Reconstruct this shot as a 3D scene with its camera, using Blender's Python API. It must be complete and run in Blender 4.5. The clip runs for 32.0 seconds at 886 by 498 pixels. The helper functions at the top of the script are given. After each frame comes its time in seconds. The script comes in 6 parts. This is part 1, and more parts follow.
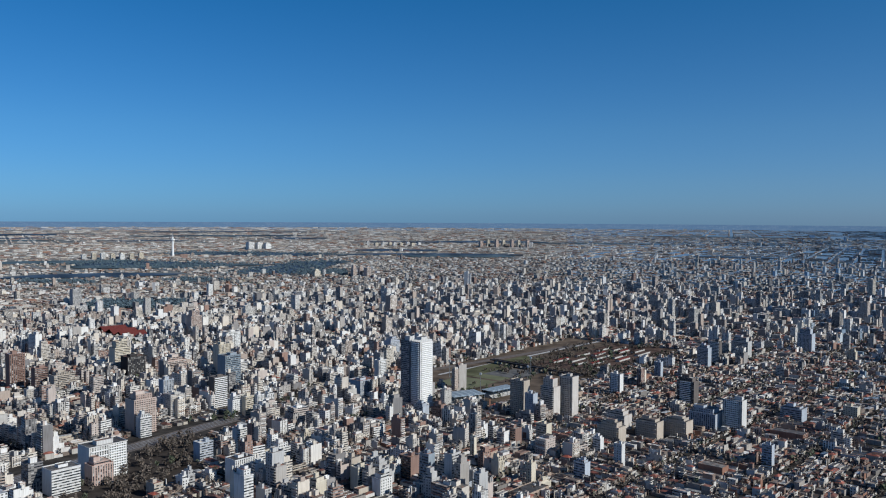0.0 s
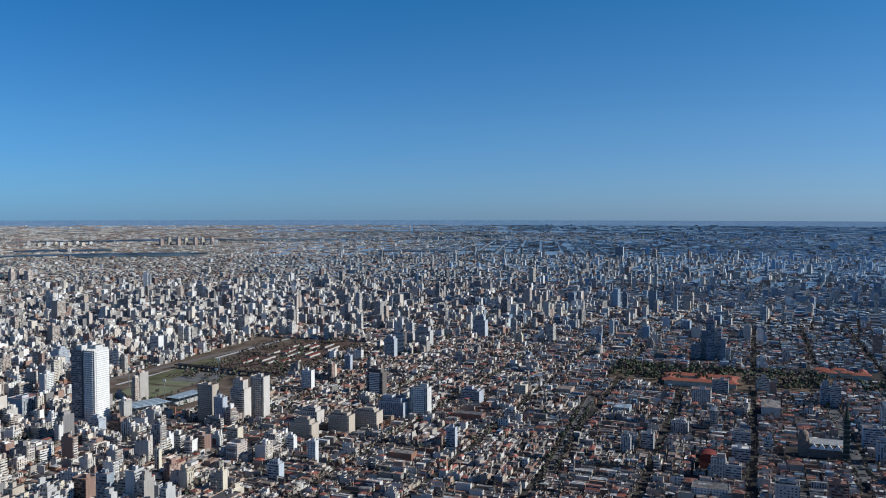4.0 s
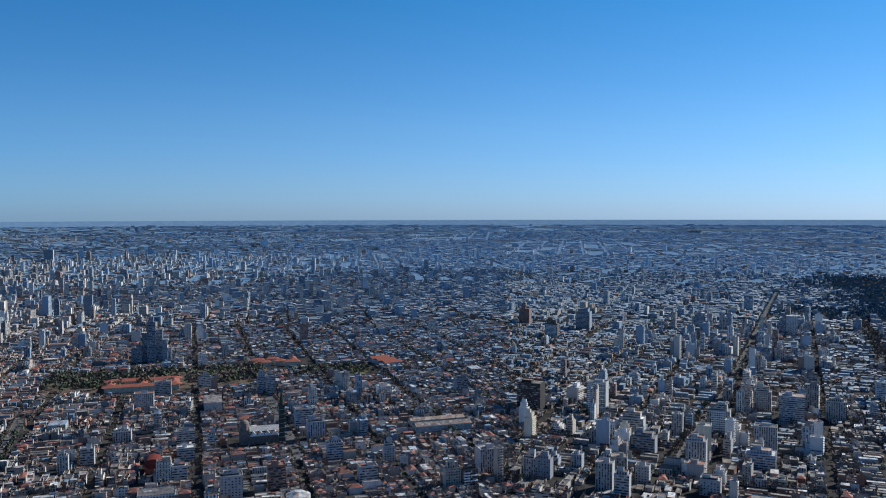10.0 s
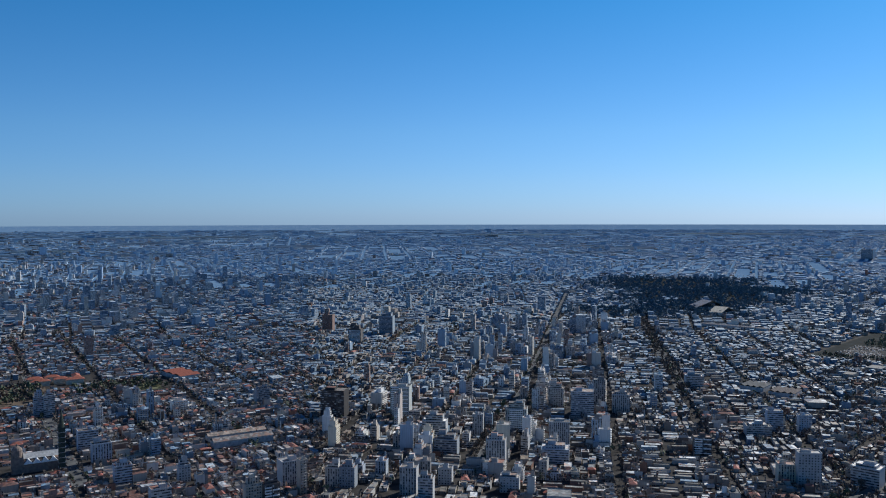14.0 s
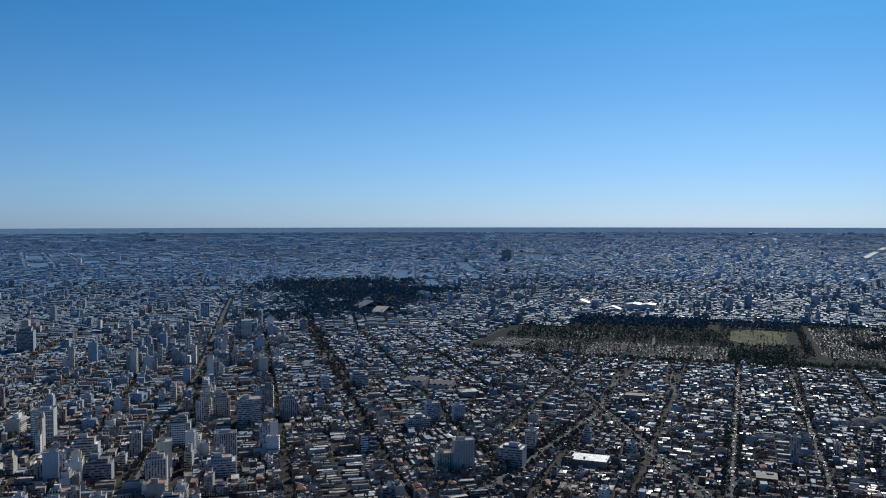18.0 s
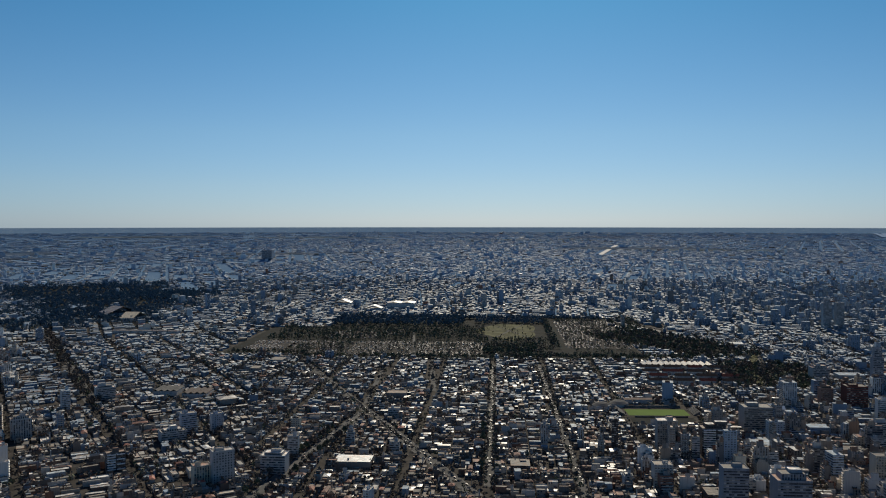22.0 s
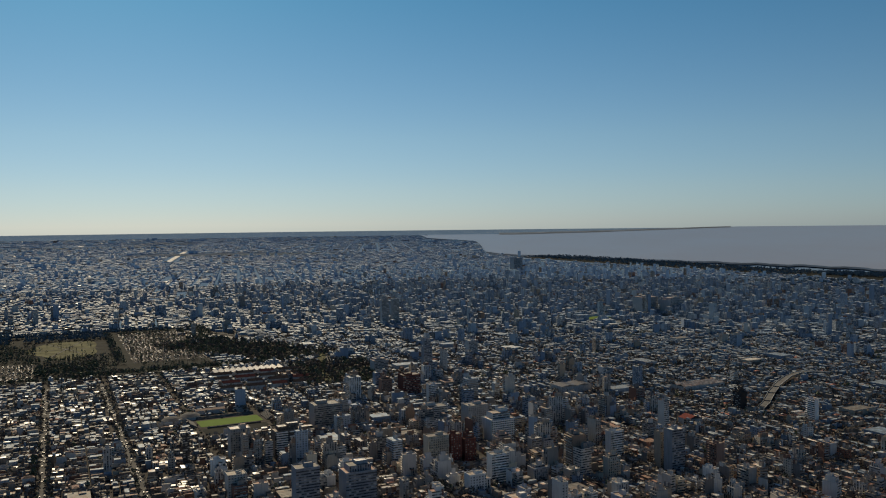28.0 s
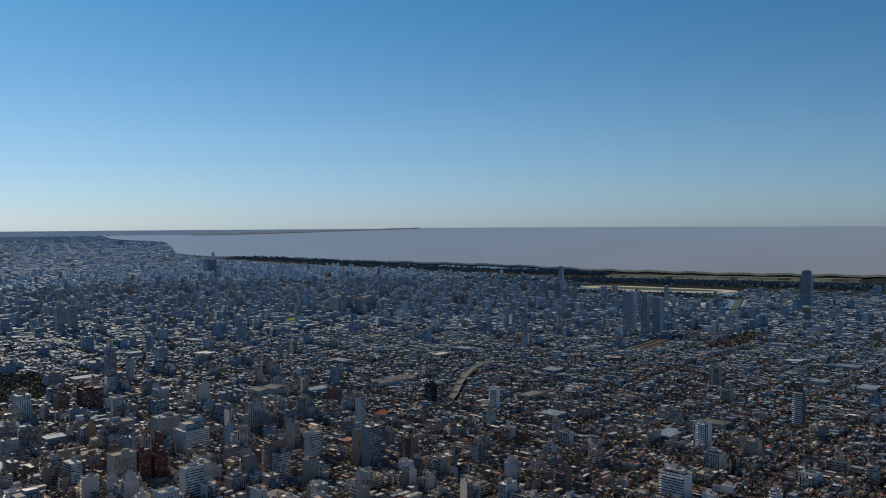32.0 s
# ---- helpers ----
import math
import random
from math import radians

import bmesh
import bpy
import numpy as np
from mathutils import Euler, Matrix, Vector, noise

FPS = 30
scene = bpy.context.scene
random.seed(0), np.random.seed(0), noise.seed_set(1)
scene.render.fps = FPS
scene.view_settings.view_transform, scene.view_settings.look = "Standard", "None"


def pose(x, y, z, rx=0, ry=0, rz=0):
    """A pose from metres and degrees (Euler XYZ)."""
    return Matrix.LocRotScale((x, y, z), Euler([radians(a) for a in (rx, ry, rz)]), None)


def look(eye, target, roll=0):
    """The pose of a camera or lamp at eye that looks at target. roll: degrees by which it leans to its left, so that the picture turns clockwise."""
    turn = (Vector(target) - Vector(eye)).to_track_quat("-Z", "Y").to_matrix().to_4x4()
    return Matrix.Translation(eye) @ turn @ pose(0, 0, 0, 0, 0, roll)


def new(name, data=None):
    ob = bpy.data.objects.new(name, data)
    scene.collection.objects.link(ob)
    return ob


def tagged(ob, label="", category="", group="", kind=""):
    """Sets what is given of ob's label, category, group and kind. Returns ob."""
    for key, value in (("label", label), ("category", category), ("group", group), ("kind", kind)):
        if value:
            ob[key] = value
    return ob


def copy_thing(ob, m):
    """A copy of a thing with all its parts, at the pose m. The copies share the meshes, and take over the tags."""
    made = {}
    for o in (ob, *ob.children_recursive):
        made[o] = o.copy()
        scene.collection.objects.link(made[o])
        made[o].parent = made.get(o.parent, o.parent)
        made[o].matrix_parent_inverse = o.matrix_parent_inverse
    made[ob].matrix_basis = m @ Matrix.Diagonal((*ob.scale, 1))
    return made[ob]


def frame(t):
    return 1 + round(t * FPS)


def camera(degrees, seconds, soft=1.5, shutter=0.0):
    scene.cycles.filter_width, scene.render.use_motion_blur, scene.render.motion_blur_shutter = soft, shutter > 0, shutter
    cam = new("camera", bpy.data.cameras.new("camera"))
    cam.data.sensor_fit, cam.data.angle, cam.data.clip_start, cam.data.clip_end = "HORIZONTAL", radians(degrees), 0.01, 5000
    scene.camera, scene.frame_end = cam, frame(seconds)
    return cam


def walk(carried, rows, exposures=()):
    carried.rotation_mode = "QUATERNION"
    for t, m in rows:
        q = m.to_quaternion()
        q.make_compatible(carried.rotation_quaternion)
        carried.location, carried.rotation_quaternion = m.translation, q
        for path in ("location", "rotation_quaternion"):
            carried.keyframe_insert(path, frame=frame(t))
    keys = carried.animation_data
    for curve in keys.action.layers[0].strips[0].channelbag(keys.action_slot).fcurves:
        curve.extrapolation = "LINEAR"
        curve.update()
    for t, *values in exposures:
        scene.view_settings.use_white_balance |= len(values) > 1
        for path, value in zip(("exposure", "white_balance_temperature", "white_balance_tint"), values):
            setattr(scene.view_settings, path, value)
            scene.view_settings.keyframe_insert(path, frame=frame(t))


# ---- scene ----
cam = camera(55.6, 32.0, soft=1.1)
# t, x, y, z, turn up from straight down, lean, heading
PATH = [
    (0, -3.8, -7.4, 300.0, 87.75, -0.32, 0.00),
    (0.5, -3.8, -4.5, 300.0, 87.75, -0.32, -3.05),
    (1, -4.0, -1.9, 300.0, 87.76, -0.33, -6.26),
    (1.5, -4.1, 0.4, 300.0, 87.72, -0.32, -8.95),
    (2, -4.3, 2.5, 300.0, 87.70, -0.31, -11.65),
    (2.5, -4.4, 4.3, 300.0, 87.67, -0.31, -14.15),
    (4.5, -4.4, 9.9, 300.0, 87.54, -0.01, -25.03),
    (5, -4.3, 11.0, 300.0, 87.53, -0.01, -30.18),
    (5.5, -4.0, 11.9, 300.0, 87.49, 0.01, -35.59),
    (6, -3.7, 12.8, 300.0, 87.43, 0.10, -41.54),
    (6.5, -3.2, 13.7, 300.0, 87.41, 0.09, -47.16),
    (7, -2.7, 14.5, 300.0, 87.41, 0.15, -50.35),
    (7.5, -2.0, 15.3, 300.0, 87.42, 0.18, -53.15),
    (8, -1.2, 16.0, 300.0, 87.43, 0.14, -55.73),
    (8.5, -0.3, 16.7, 300.0, 87.46, 0.15, -56.52),
    (9, 0.7, 17.4, 300.0, 87.49, 0.13, -57.08),
    (10, 3.0, 18.8, 300.0, 87.55, 0.13, -58.19),
    (11, 5.6, 20.1, 300.0, 87.64, 0.07, -59.33),
    (11.5, 7.1, 20.7, 300.0, 87.69, 0.09, -60.83),
    (12, 8.7, 21.3, 300.0, 87.73, 0.09, -62.80),
    (12.5, 10.3, 21.9, 300.0, 87.77, 0.07, -65.15),
    (13, 12.0, 22.5, 300.0, 87.81, 0.07, -67.52),
    (13.5, 13.8, 23.0, 300.0, 87.84, 0.11, -69.52),
    (15.5, 21.3, 24.9, 300.0, 87.95, 0.06, -78.99),
    (16, 23.3, 25.3, 300.0, 87.98, 0.06, -81.97),
    (16.5, 25.2, 25.6, 300.0, 88.01, 0.07, -85.14),
    (17, 27.2, 25.8, 300.0, 88.04, 0.09, -88.41),
    (17.5, 29.1, 26.0, 300.0, 88.04, 0.05, -91.74),
    (18, 31.1, 26.1, 300.0, 88.05, 0.05, -94.11),
    (18.5, 33.0, 26.1, 300.0, 88.05, 0.04, -96.19),
    (19, 34.9, 26.0, 300.0, 88.05, 0.09, -98.10),
    (20, 38.6, 25.6, 300.0, 88.05, 0.07, -101.99),
    (21, 42.1, 24.8, 300.0, 88.03, 0.07, -106.25),
    (22, 45.3, 23.6, 300.0, 88.04, -0.00, -110.28),
    (23, 48.3, 21.9, 300.0, 88.08, -0.01, -113.99),
    (24, 51.0, 19.8, 300.0, 88.13, -0.03, -118.29),
    (25, 53.5, 17.4, 300.0, 88.16, -0.01, -122.52),
    (25.5, 54.6, 16.0, 300.0, 88.18, 0.54, -125.17),
    (27.5, 58.7, 10.0, 300.0, 88.21, 0.29, -136.04),
    (28, 59.6, 8.5, 300.0, 88.23, 0.65, -138.94),
    (28.5, 60.5, 6.9, 300.0, 88.23, 0.49, -142.06),
    (29, 61.5, 5.4, 300.0, 88.25, 0.17, -145.09),
    (29.5, 62.5, 3.9, 300.0, 88.24, 0.18, -147.97),
    (30, 63.5, 2.5, 300.0, 88.21, 0.21, -150.44),
    (30.5, 64.6, 1.1, 300.0, 88.19, 0.21, -152.33),
    (31, 65.8, -0.0, 300.0, 88.17, 0.25, -154.79),
    (31.5, 67.1, -1.0, 300.0, 88.15, 0.26, -157.12),
    (32, 68.5, -1.8, 300.0, 88.12, 0.29, -159.45),
]
EXPOSURES = [(0.0, -0.25, 6050, 8), (2.5, -0.1, 6100, 8), (6.0, 0.18, 6050, 8), (8.0, 0.33, 6150, 8), (10.0, 0.22, 6050, 8), (13.0, 0.13, 5950, 8), (17.0, -0.13, 6050, 8), (20.0, -0.25, 6600, 8), (22.0, -0.32, 7450, 8), (25.0, -0.3, 9000, 8), (29.5, -0.22, 9100, 8), (32.0, -0.06, 7600, 8)]
walk(cam, [(r[0], pose(*r[1:])) for r in PATH], EXPOSURES)

# ---- sky and sun ----
SUN_AZ, SUN_EL = 116.0, 33.0  # clockwise from +y, above the horizon
world = bpy.data.worlds.new("sky")
scene.world = world
world.use_nodes = True
wn = world.node_tree.nodes
sky = wn.new("ShaderNodeTexSky")
sky.sky_type, sky.sun_disc = "NISHITA", False
sky.sun_elevation, sky.sun_rotation = radians(SUN_EL), radians(SUN_AZ)
sky.altitude, sky.air_density, sky.dust_density, sky.ozone_density = 300, 0.8, 0.28, 8.0
rich = wn.new("ShaderNodeHueSaturation")
rich.inputs["Saturation"].default_value = 0.95
tint = wn.new("ShaderNodeMix")
tint.data_type, tint.blend_type = "RGBA", "MULTIPLY"
tint.inputs[0].default_value = 1.0
# pale haze low over the land, deep clear blue above
where, part_z, rise = wn.new("ShaderNodeTexCoord"), wn.new("ShaderNodeSeparateXYZ"), wn.new("ShaderNodeValToRGB")
stops = ((0.0, (0.65, 0.79, 1.03)), (0.04, (0.70, 0.84, 0.99)), (0.1, (0.675, 0.90, 0.985)), (0.27, (0.32, 0.89, 1.03)), (0.5, (0.62, 0.90, 1.06)), (1.0, (0.66, 0.90, 1.06)))
while len(rise.color_ramp.elements) < len(stops):
    rise.color_ramp.elements.new(1.0)
for el, (p, col) in zip(rise.color_ramp.elements, stops):
    el.position, el.color = p, (*col, 1)
world.node_tree.links.new(where.outputs["Generated"], part_z.inputs[0])
world.node_tree.links.new(part_z.outputs[2], rise.inputs[0])
world.node_tree.links.new(rise.outputs[0], tint.inputs[7])
world.node_tree.links.new(sky.outputs[0], rich.inputs["Color"])
world.node_tree.links.new(rich.outputs[0], tint.inputs[6])
# clearer, deeper blue air on the side away from the sun
away, deep, clear = wn.new("ShaderNodeVectorMath"), wn.new("ShaderNodeMapRange"), wn.new("ShaderNodeMix")
away.operation, deep.interpolation_type, clear.data_type, clear.blend_type = "DOT_PRODUCT", "SMOOTHSTEP", "RGBA", "MULTIPLY"
away.inputs[1].default_value = (-math.sin(radians(SUN_AZ)), -math.cos(radians(SUN_AZ)), 0)
deep.inputs["From Min"].default_value, deep.inputs["From Max"].default_value = -0.5, 0.8
clear.inputs[7].default_value = (0.705, 0.96, 1.06, 1)
world.node_tree.links.new(where.outputs["Generated"], away.inputs[0])
world.node_tree.links.new(away.outputs["Value"], deep.inputs["Value"])
world.node_tree.links.new(deep.outputs[0], clear.inputs[0])
world.node_tree.links.new(tint.outputs[2], clear.inputs[6])
world.node_tree.links.new(clear.outputs[2], wn["Background"].inputs[0])
wn["Background"].inputs[1].default_value = 0.092
lamp = bpy.data.lights.new("sun", "SUN")
lamp.energy, lamp.angle, lamp.color = 5.4, radians(0.53), (1.0, 0.95, 0.86)
sun = new("sun", lamp)
sa, se = radians(SUN_AZ), radians(SUN_EL)
sun.matrix_world = look((0, 0, 0), (-math.sin(sa) * math.cos(se), -math.cos(sa) * math.cos(se), -math.sin(se)))

# ---- materials ----
class Nodes:
    """A small helper that chains shader nodes."""

    def __init__(self, name):
        self.m = bpy.data.materials.new(name)
        self.m.use_nodes = True
        self.t = self.m.node_tree
        self.bsdf = self.t.nodes["Principled BSDF"]

    def add(self, kind, **fields):
        n = self.t.nodes.new(kind)
        for k, v in fields.items():
            if k == "operation":
                n.operation = v
            elif k == "blend":
                n.data_type, n.blend_type = "RGBA", v
            elif k == "feature":
                n.feature = v
        return n

    def link(self, a, b):
        self.t.links.new(a, b)

    def put(self, value, socket):
        if isinstance(value, (int, float)):
            socket.default_value = value
        elif isinstance(value, tuple):
            socket.default_value = (*value, 1) if len(value) == 3 else value
        else:
            self.link(value, socket)

    def calc(self, op, a, b=0.0, c=0.0):
        n = self.add("ShaderNodeMath", operation=op)
        for v, s in zip((a, b, c), n.inputs):
            self.put(v, s)
        return n.outputs[0]

    def mix(self, f, a, b, blend="MIX"):
        n = self.add("ShaderNodeMix", blend=blend)
        self.put(f, n.inputs[0]), self.put(a, n.inputs[6]), self.put(b, n.inputs[7])
        return n.outputs[2]

    def ramp(self, f, stops, constant=False):
        n = self.add("ShaderNodeValToRGB")
        n.color_ramp.interpolation = "CONSTANT" if constant else "LINEAR"
        e = n.color_ramp.elements
        while len(e) < len(stops):
            e.new(1.0)
        for el, (p, col) in zip(e, stops):
            el.position, el.color = p, (*col, 1)
        self.put(f, n.inputs[0])
        return n.outputs[0]

    def noise(self, scale, detail=3.0, where=None):
        n = self.add("ShaderNodeTexNoise")
        n.inputs["Scale"].default_value, n.inputs["Detail"].default_value = scale, detail
        self.link(where or self.place(), n.inputs["Vector"])
        return n.outputs[0]

    def place(self):
        return self.add("ShaderNodeNewGeometry").outputs["Position"]

    def chance(self, island):
        return self.add("ShaderNodeNewGeometry").outputs["Random Per Island"] if island else self.add("ShaderNodeObjectInfo").outputs["Random"]

    def done(self, color, rough=0.8, metal=0.0, bump=None, strength=0.3, gloss=0.3):
        self.put(color, self.bsdf.inputs["Base Color"]), self.put(rough, self.bsdf.inputs["Roughness"])
        self.bsdf.inputs["Metallic"].default_value = metal
        self.bsdf.inputs["Specular IOR Level"].default_value = gloss
        if bump is not None:
            b = self.add("ShaderNodeBump")
            b.inputs["Strength"].default_value, b.inputs["Distance"].default_value = strength, 0.3
            self.link(bump, b.inputs["Height"]), self.link(b.outputs[0], self.bsdf.inputs["Normal"])
        return self.m


def palette(cols):
    return [(i / len(cols), c) for i, c in enumerate(cols)]


def worn(cols, k):
    """The palette times k: general tuning, and copies with shade or haze in the colour."""
    return [tuple(q * k for q in c) for c in cols]


WALLS = [(0.80, 0.77, 0.72), (0.62, 0.57, 0.51), (0.82, 0.81, 0.79), (0.45, 0.42, 0.39), (0.72, 0.65, 0.56), (0.78, 0.77, 0.75),
         (0.36, 0.235, 0.19), (0.55, 0.53, 0.50), (0.76, 0.69, 0.59), (0.84, 0.83, 0.80), (0.47, 0.39, 0.335), (0.24, 0.23, 0.23), (0.58, 0.50, 0.45), (0.34, 0.32, 0.31)]
# the eastern districts: concrete, tan render and brick, darkened to imitate backlit shade
DIM_WALLS = [(0.50, 0.46, 0.41), (0.36, 0.33, 0.30), (0.62, 0.58, 0.52), (0.28, 0.26, 0.25), (0.50, 0.40, 0.31), (0.42, 0.40, 0.38),
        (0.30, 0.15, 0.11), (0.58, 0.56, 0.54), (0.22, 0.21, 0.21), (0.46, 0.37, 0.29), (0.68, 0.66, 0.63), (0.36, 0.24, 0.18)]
ROOFS = [(0.10, 0.095, 0.09), (0.17, 0.155, 0.14), (0.065, 0.062, 0.06), (0.27, 0.255, 0.24), (0.17, 0.115, 0.09), (0.10, 0.09, 0.085),
         (0.42, 0.41, 0.39), (0.19, 0.095, 0.068), (0.13, 0.115, 0.10), (0.58, 0.57, 0.55), (0.085, 0.078, 0.074), (0.16, 0.13, 0.11), (0.21, 0.11, 0.08), (0.24, 0.19, 0.155)]
HOUSES = [(0.50, 0.47, 0.43), (0.34, 0.31, 0.28), (0.62, 0.59, 0.55), (0.28, 0.20, 0.165), (0.44, 0.34, 0.27), (0.24, 0.225, 0.21), (0.70, 0.68, 0.65), (0.40, 0.365, 0.33), (0.66, 0.64, 0.61), (0.55, 0.49, 0.41), (0.31, 0.165, 0.115), (0.21, 0.17, 0.145)]
# the outer districts: distance haze put into the wall and roof colours
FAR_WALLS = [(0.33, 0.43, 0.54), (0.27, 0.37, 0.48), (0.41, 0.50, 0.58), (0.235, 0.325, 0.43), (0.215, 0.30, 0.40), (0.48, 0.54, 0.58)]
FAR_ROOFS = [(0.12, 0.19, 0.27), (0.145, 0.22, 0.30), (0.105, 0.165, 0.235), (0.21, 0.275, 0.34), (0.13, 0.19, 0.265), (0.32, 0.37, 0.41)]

WALLS, DIM_WALLS, HOUSES, ROOFS = worn(WALLS, 0.97), worn(DIM_WALLS, 0.9), worn(HOUSES, 0.98), worn(ROOFS, 1.08)


def wall_mat(name, island, blind, cols=WALLS, pitch=(3.1, 2.9)):
    n = Nodes(name)
    base = n.ramp(n.chance(island), palette(cols), True)
    dirt = n.noise(0.09, 4)
    base = n.mix(n.calc("MULTIPLY", dirt, 0.55), base, n.mix(1.0, base, (0.55, 0.52, 0.48), "MULTIPLY"))
    streak = n.add("ShaderNodeMapping")
    streak.inputs["Scale"].default_value = (0.9, 0.9, 0.05)
    n.link(n.place(), streak.inputs["Vector"])
    grime = n.ramp(n.noise(1.0, 3, streak.outputs[0]), [(0.45, (1, 1, 1)), (0.75, (0.62, 0.6, 0.57))])
    base = n.mix(0.7, base, grime, "MULTIPLY")
    if blind:
        return n.done(base, 0.85, bump=n.noise(1.5))
    uv = n.add("ShaderNodeUVMap")
    part = n.add("ShaderNodeSeparateXYZ")
    n.link(uv.outputs[0], part.inputs[0])
    kind = n.calc("FRACT", n.calc("MULTIPLY", n.chance(island), 37.3))
    fu = n.calc("FRACT", n.calc("DIVIDE", part.outputs[0], n.calc("ADD", pitch[0], n.calc("MULTIPLY", kind, 1.6))))
    fv = n.calc("FRACT", n.calc("DIVIDE", part.outputs[1], pitch[1]))
    wide = n.calc("ADD", 0.24, n.calc("MULTIPLY", n.calc("GREATER_THAN", kind, 0.55), 0.26))
    win = n.calc("MULTIPLY", n.calc("LESS_THAN", n.calc("ABSOLUTE", n.calc("SUBTRACT", fu, 0.5)), wide),
                 n.calc("LESS_THAN", n.calc("ABSOLUTE", n.calc("SUBTRACT", fv, 0.54)), n.calc("ADD", 0.24, n.calc("MULTIPLY", n.calc("LESS_THAN", kind, 0.3), 0.2))))
    cell = n.add("ShaderNodeTexWhiteNoise")
    snap = n.add("ShaderNodeVectorMath", operation="FLOOR")
    split = n.add("ShaderNodeVectorMath", operation="DIVIDE")
    split.inputs[1].default_value = (pitch[0], pitch[1], 1)
    n.link(uv.outputs[0], split.inputs[0]), n.link(split.outputs[0], snap.inputs[0]), n.link(snap.outputs[0], cell.inputs[0])
    glass = n.ramp(cell.outputs["Value"], [(0.0, (0.022, 0.025, 0.032)), (0.42, (0.06, 0.063, 0.068)), (0.66, (0.26, 0.25, 0.235)), (0.8, (0.13, 0.13, 0.127)), (0.92, (0.42, 0.41, 0.39))], True)
    col = n.mix(win, base, glass)
    return n.done(col, n.calc("SUBTRACT", 0.85, n.calc("MULTIPLY", win, 0.6)), bump=n.calc("SUBTRACT", 1.0, win), strength=0.6)


def roof_mat(name, island, cols=ROOFS, rough=0.75):
    n = Nodes(name)
    base = n.ramp(n.chance(island), palette(cols), True)
    base = n.mix(0.6, base, n.ramp(n.noise(0.18, 5), [(0.35, (0.55, 0.54, 0.52)), (0.65, (1.25, 1.22, 1.18))]), "MULTIPLY")
    # terraces, coatings and covers: patches of a few metres
    v = n.add("ShaderNodeTexVoronoi")
    v.inputs["Scale"].default_value = 0.27
    n.link(n.place(), v.inputs["Vector"])
    tone = n.add("ShaderNodeSeparateColor")
    n.link(v.outputs["Color"], tone.inputs[0])
    base = n.mix(0.8, base, n.ramp(tone.outputs[0], [(0.0, (0.5, 0.5, 0.5)), (0.3, (1, 1, 1)), (0.58, (1.4, 1.36, 1.3)), (0.76, (1.15, 0.72, 0.54)), (0.92, (1.6, 1.58, 1.55))], True), "MULTIPLY")
    return n.done(base, rough, bump=n.noise(0.8), strength=0.4, gloss=0.5)


def plain_mat(name, col, rough=0.7, metal=0.0, vary=0.35, scale=0.3, gloss=0.3):
    gloss = 0.04 if rough >= 0.85 else gloss
    n = Nodes(name)
    k = n.ramp(n.noise(scale, 5), [(0.3, (1 - vary,) * 3), (0.7, (1 + vary * 0.5,) * 3)])
    return n.done(n.mix(1.0, col, k, "MULTIPLY"), rough, metal, bump=n.noise(scale * 4), gloss=gloss)


def foliage_mat(name, cols):
    n = Nodes(name)
    base = n.ramp(n.chance(True), palette(cols), True)
    return n.done(n.mix(0.5, base, n.ramp(n.noise(0.4, 4), [(0.3, (0.5, 0.5, 0.5)), (0.7, (1.4, 1.4, 1.3))]), "MULTIPLY"), 0.9, gloss=0.1)


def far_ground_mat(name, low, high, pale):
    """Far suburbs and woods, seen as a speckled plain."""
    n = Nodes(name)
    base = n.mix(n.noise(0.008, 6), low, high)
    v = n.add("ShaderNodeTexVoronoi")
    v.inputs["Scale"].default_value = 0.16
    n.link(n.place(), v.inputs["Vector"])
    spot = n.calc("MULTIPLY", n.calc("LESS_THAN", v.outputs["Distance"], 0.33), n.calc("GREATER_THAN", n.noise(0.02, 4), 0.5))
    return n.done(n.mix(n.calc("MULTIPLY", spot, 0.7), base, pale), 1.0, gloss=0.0)


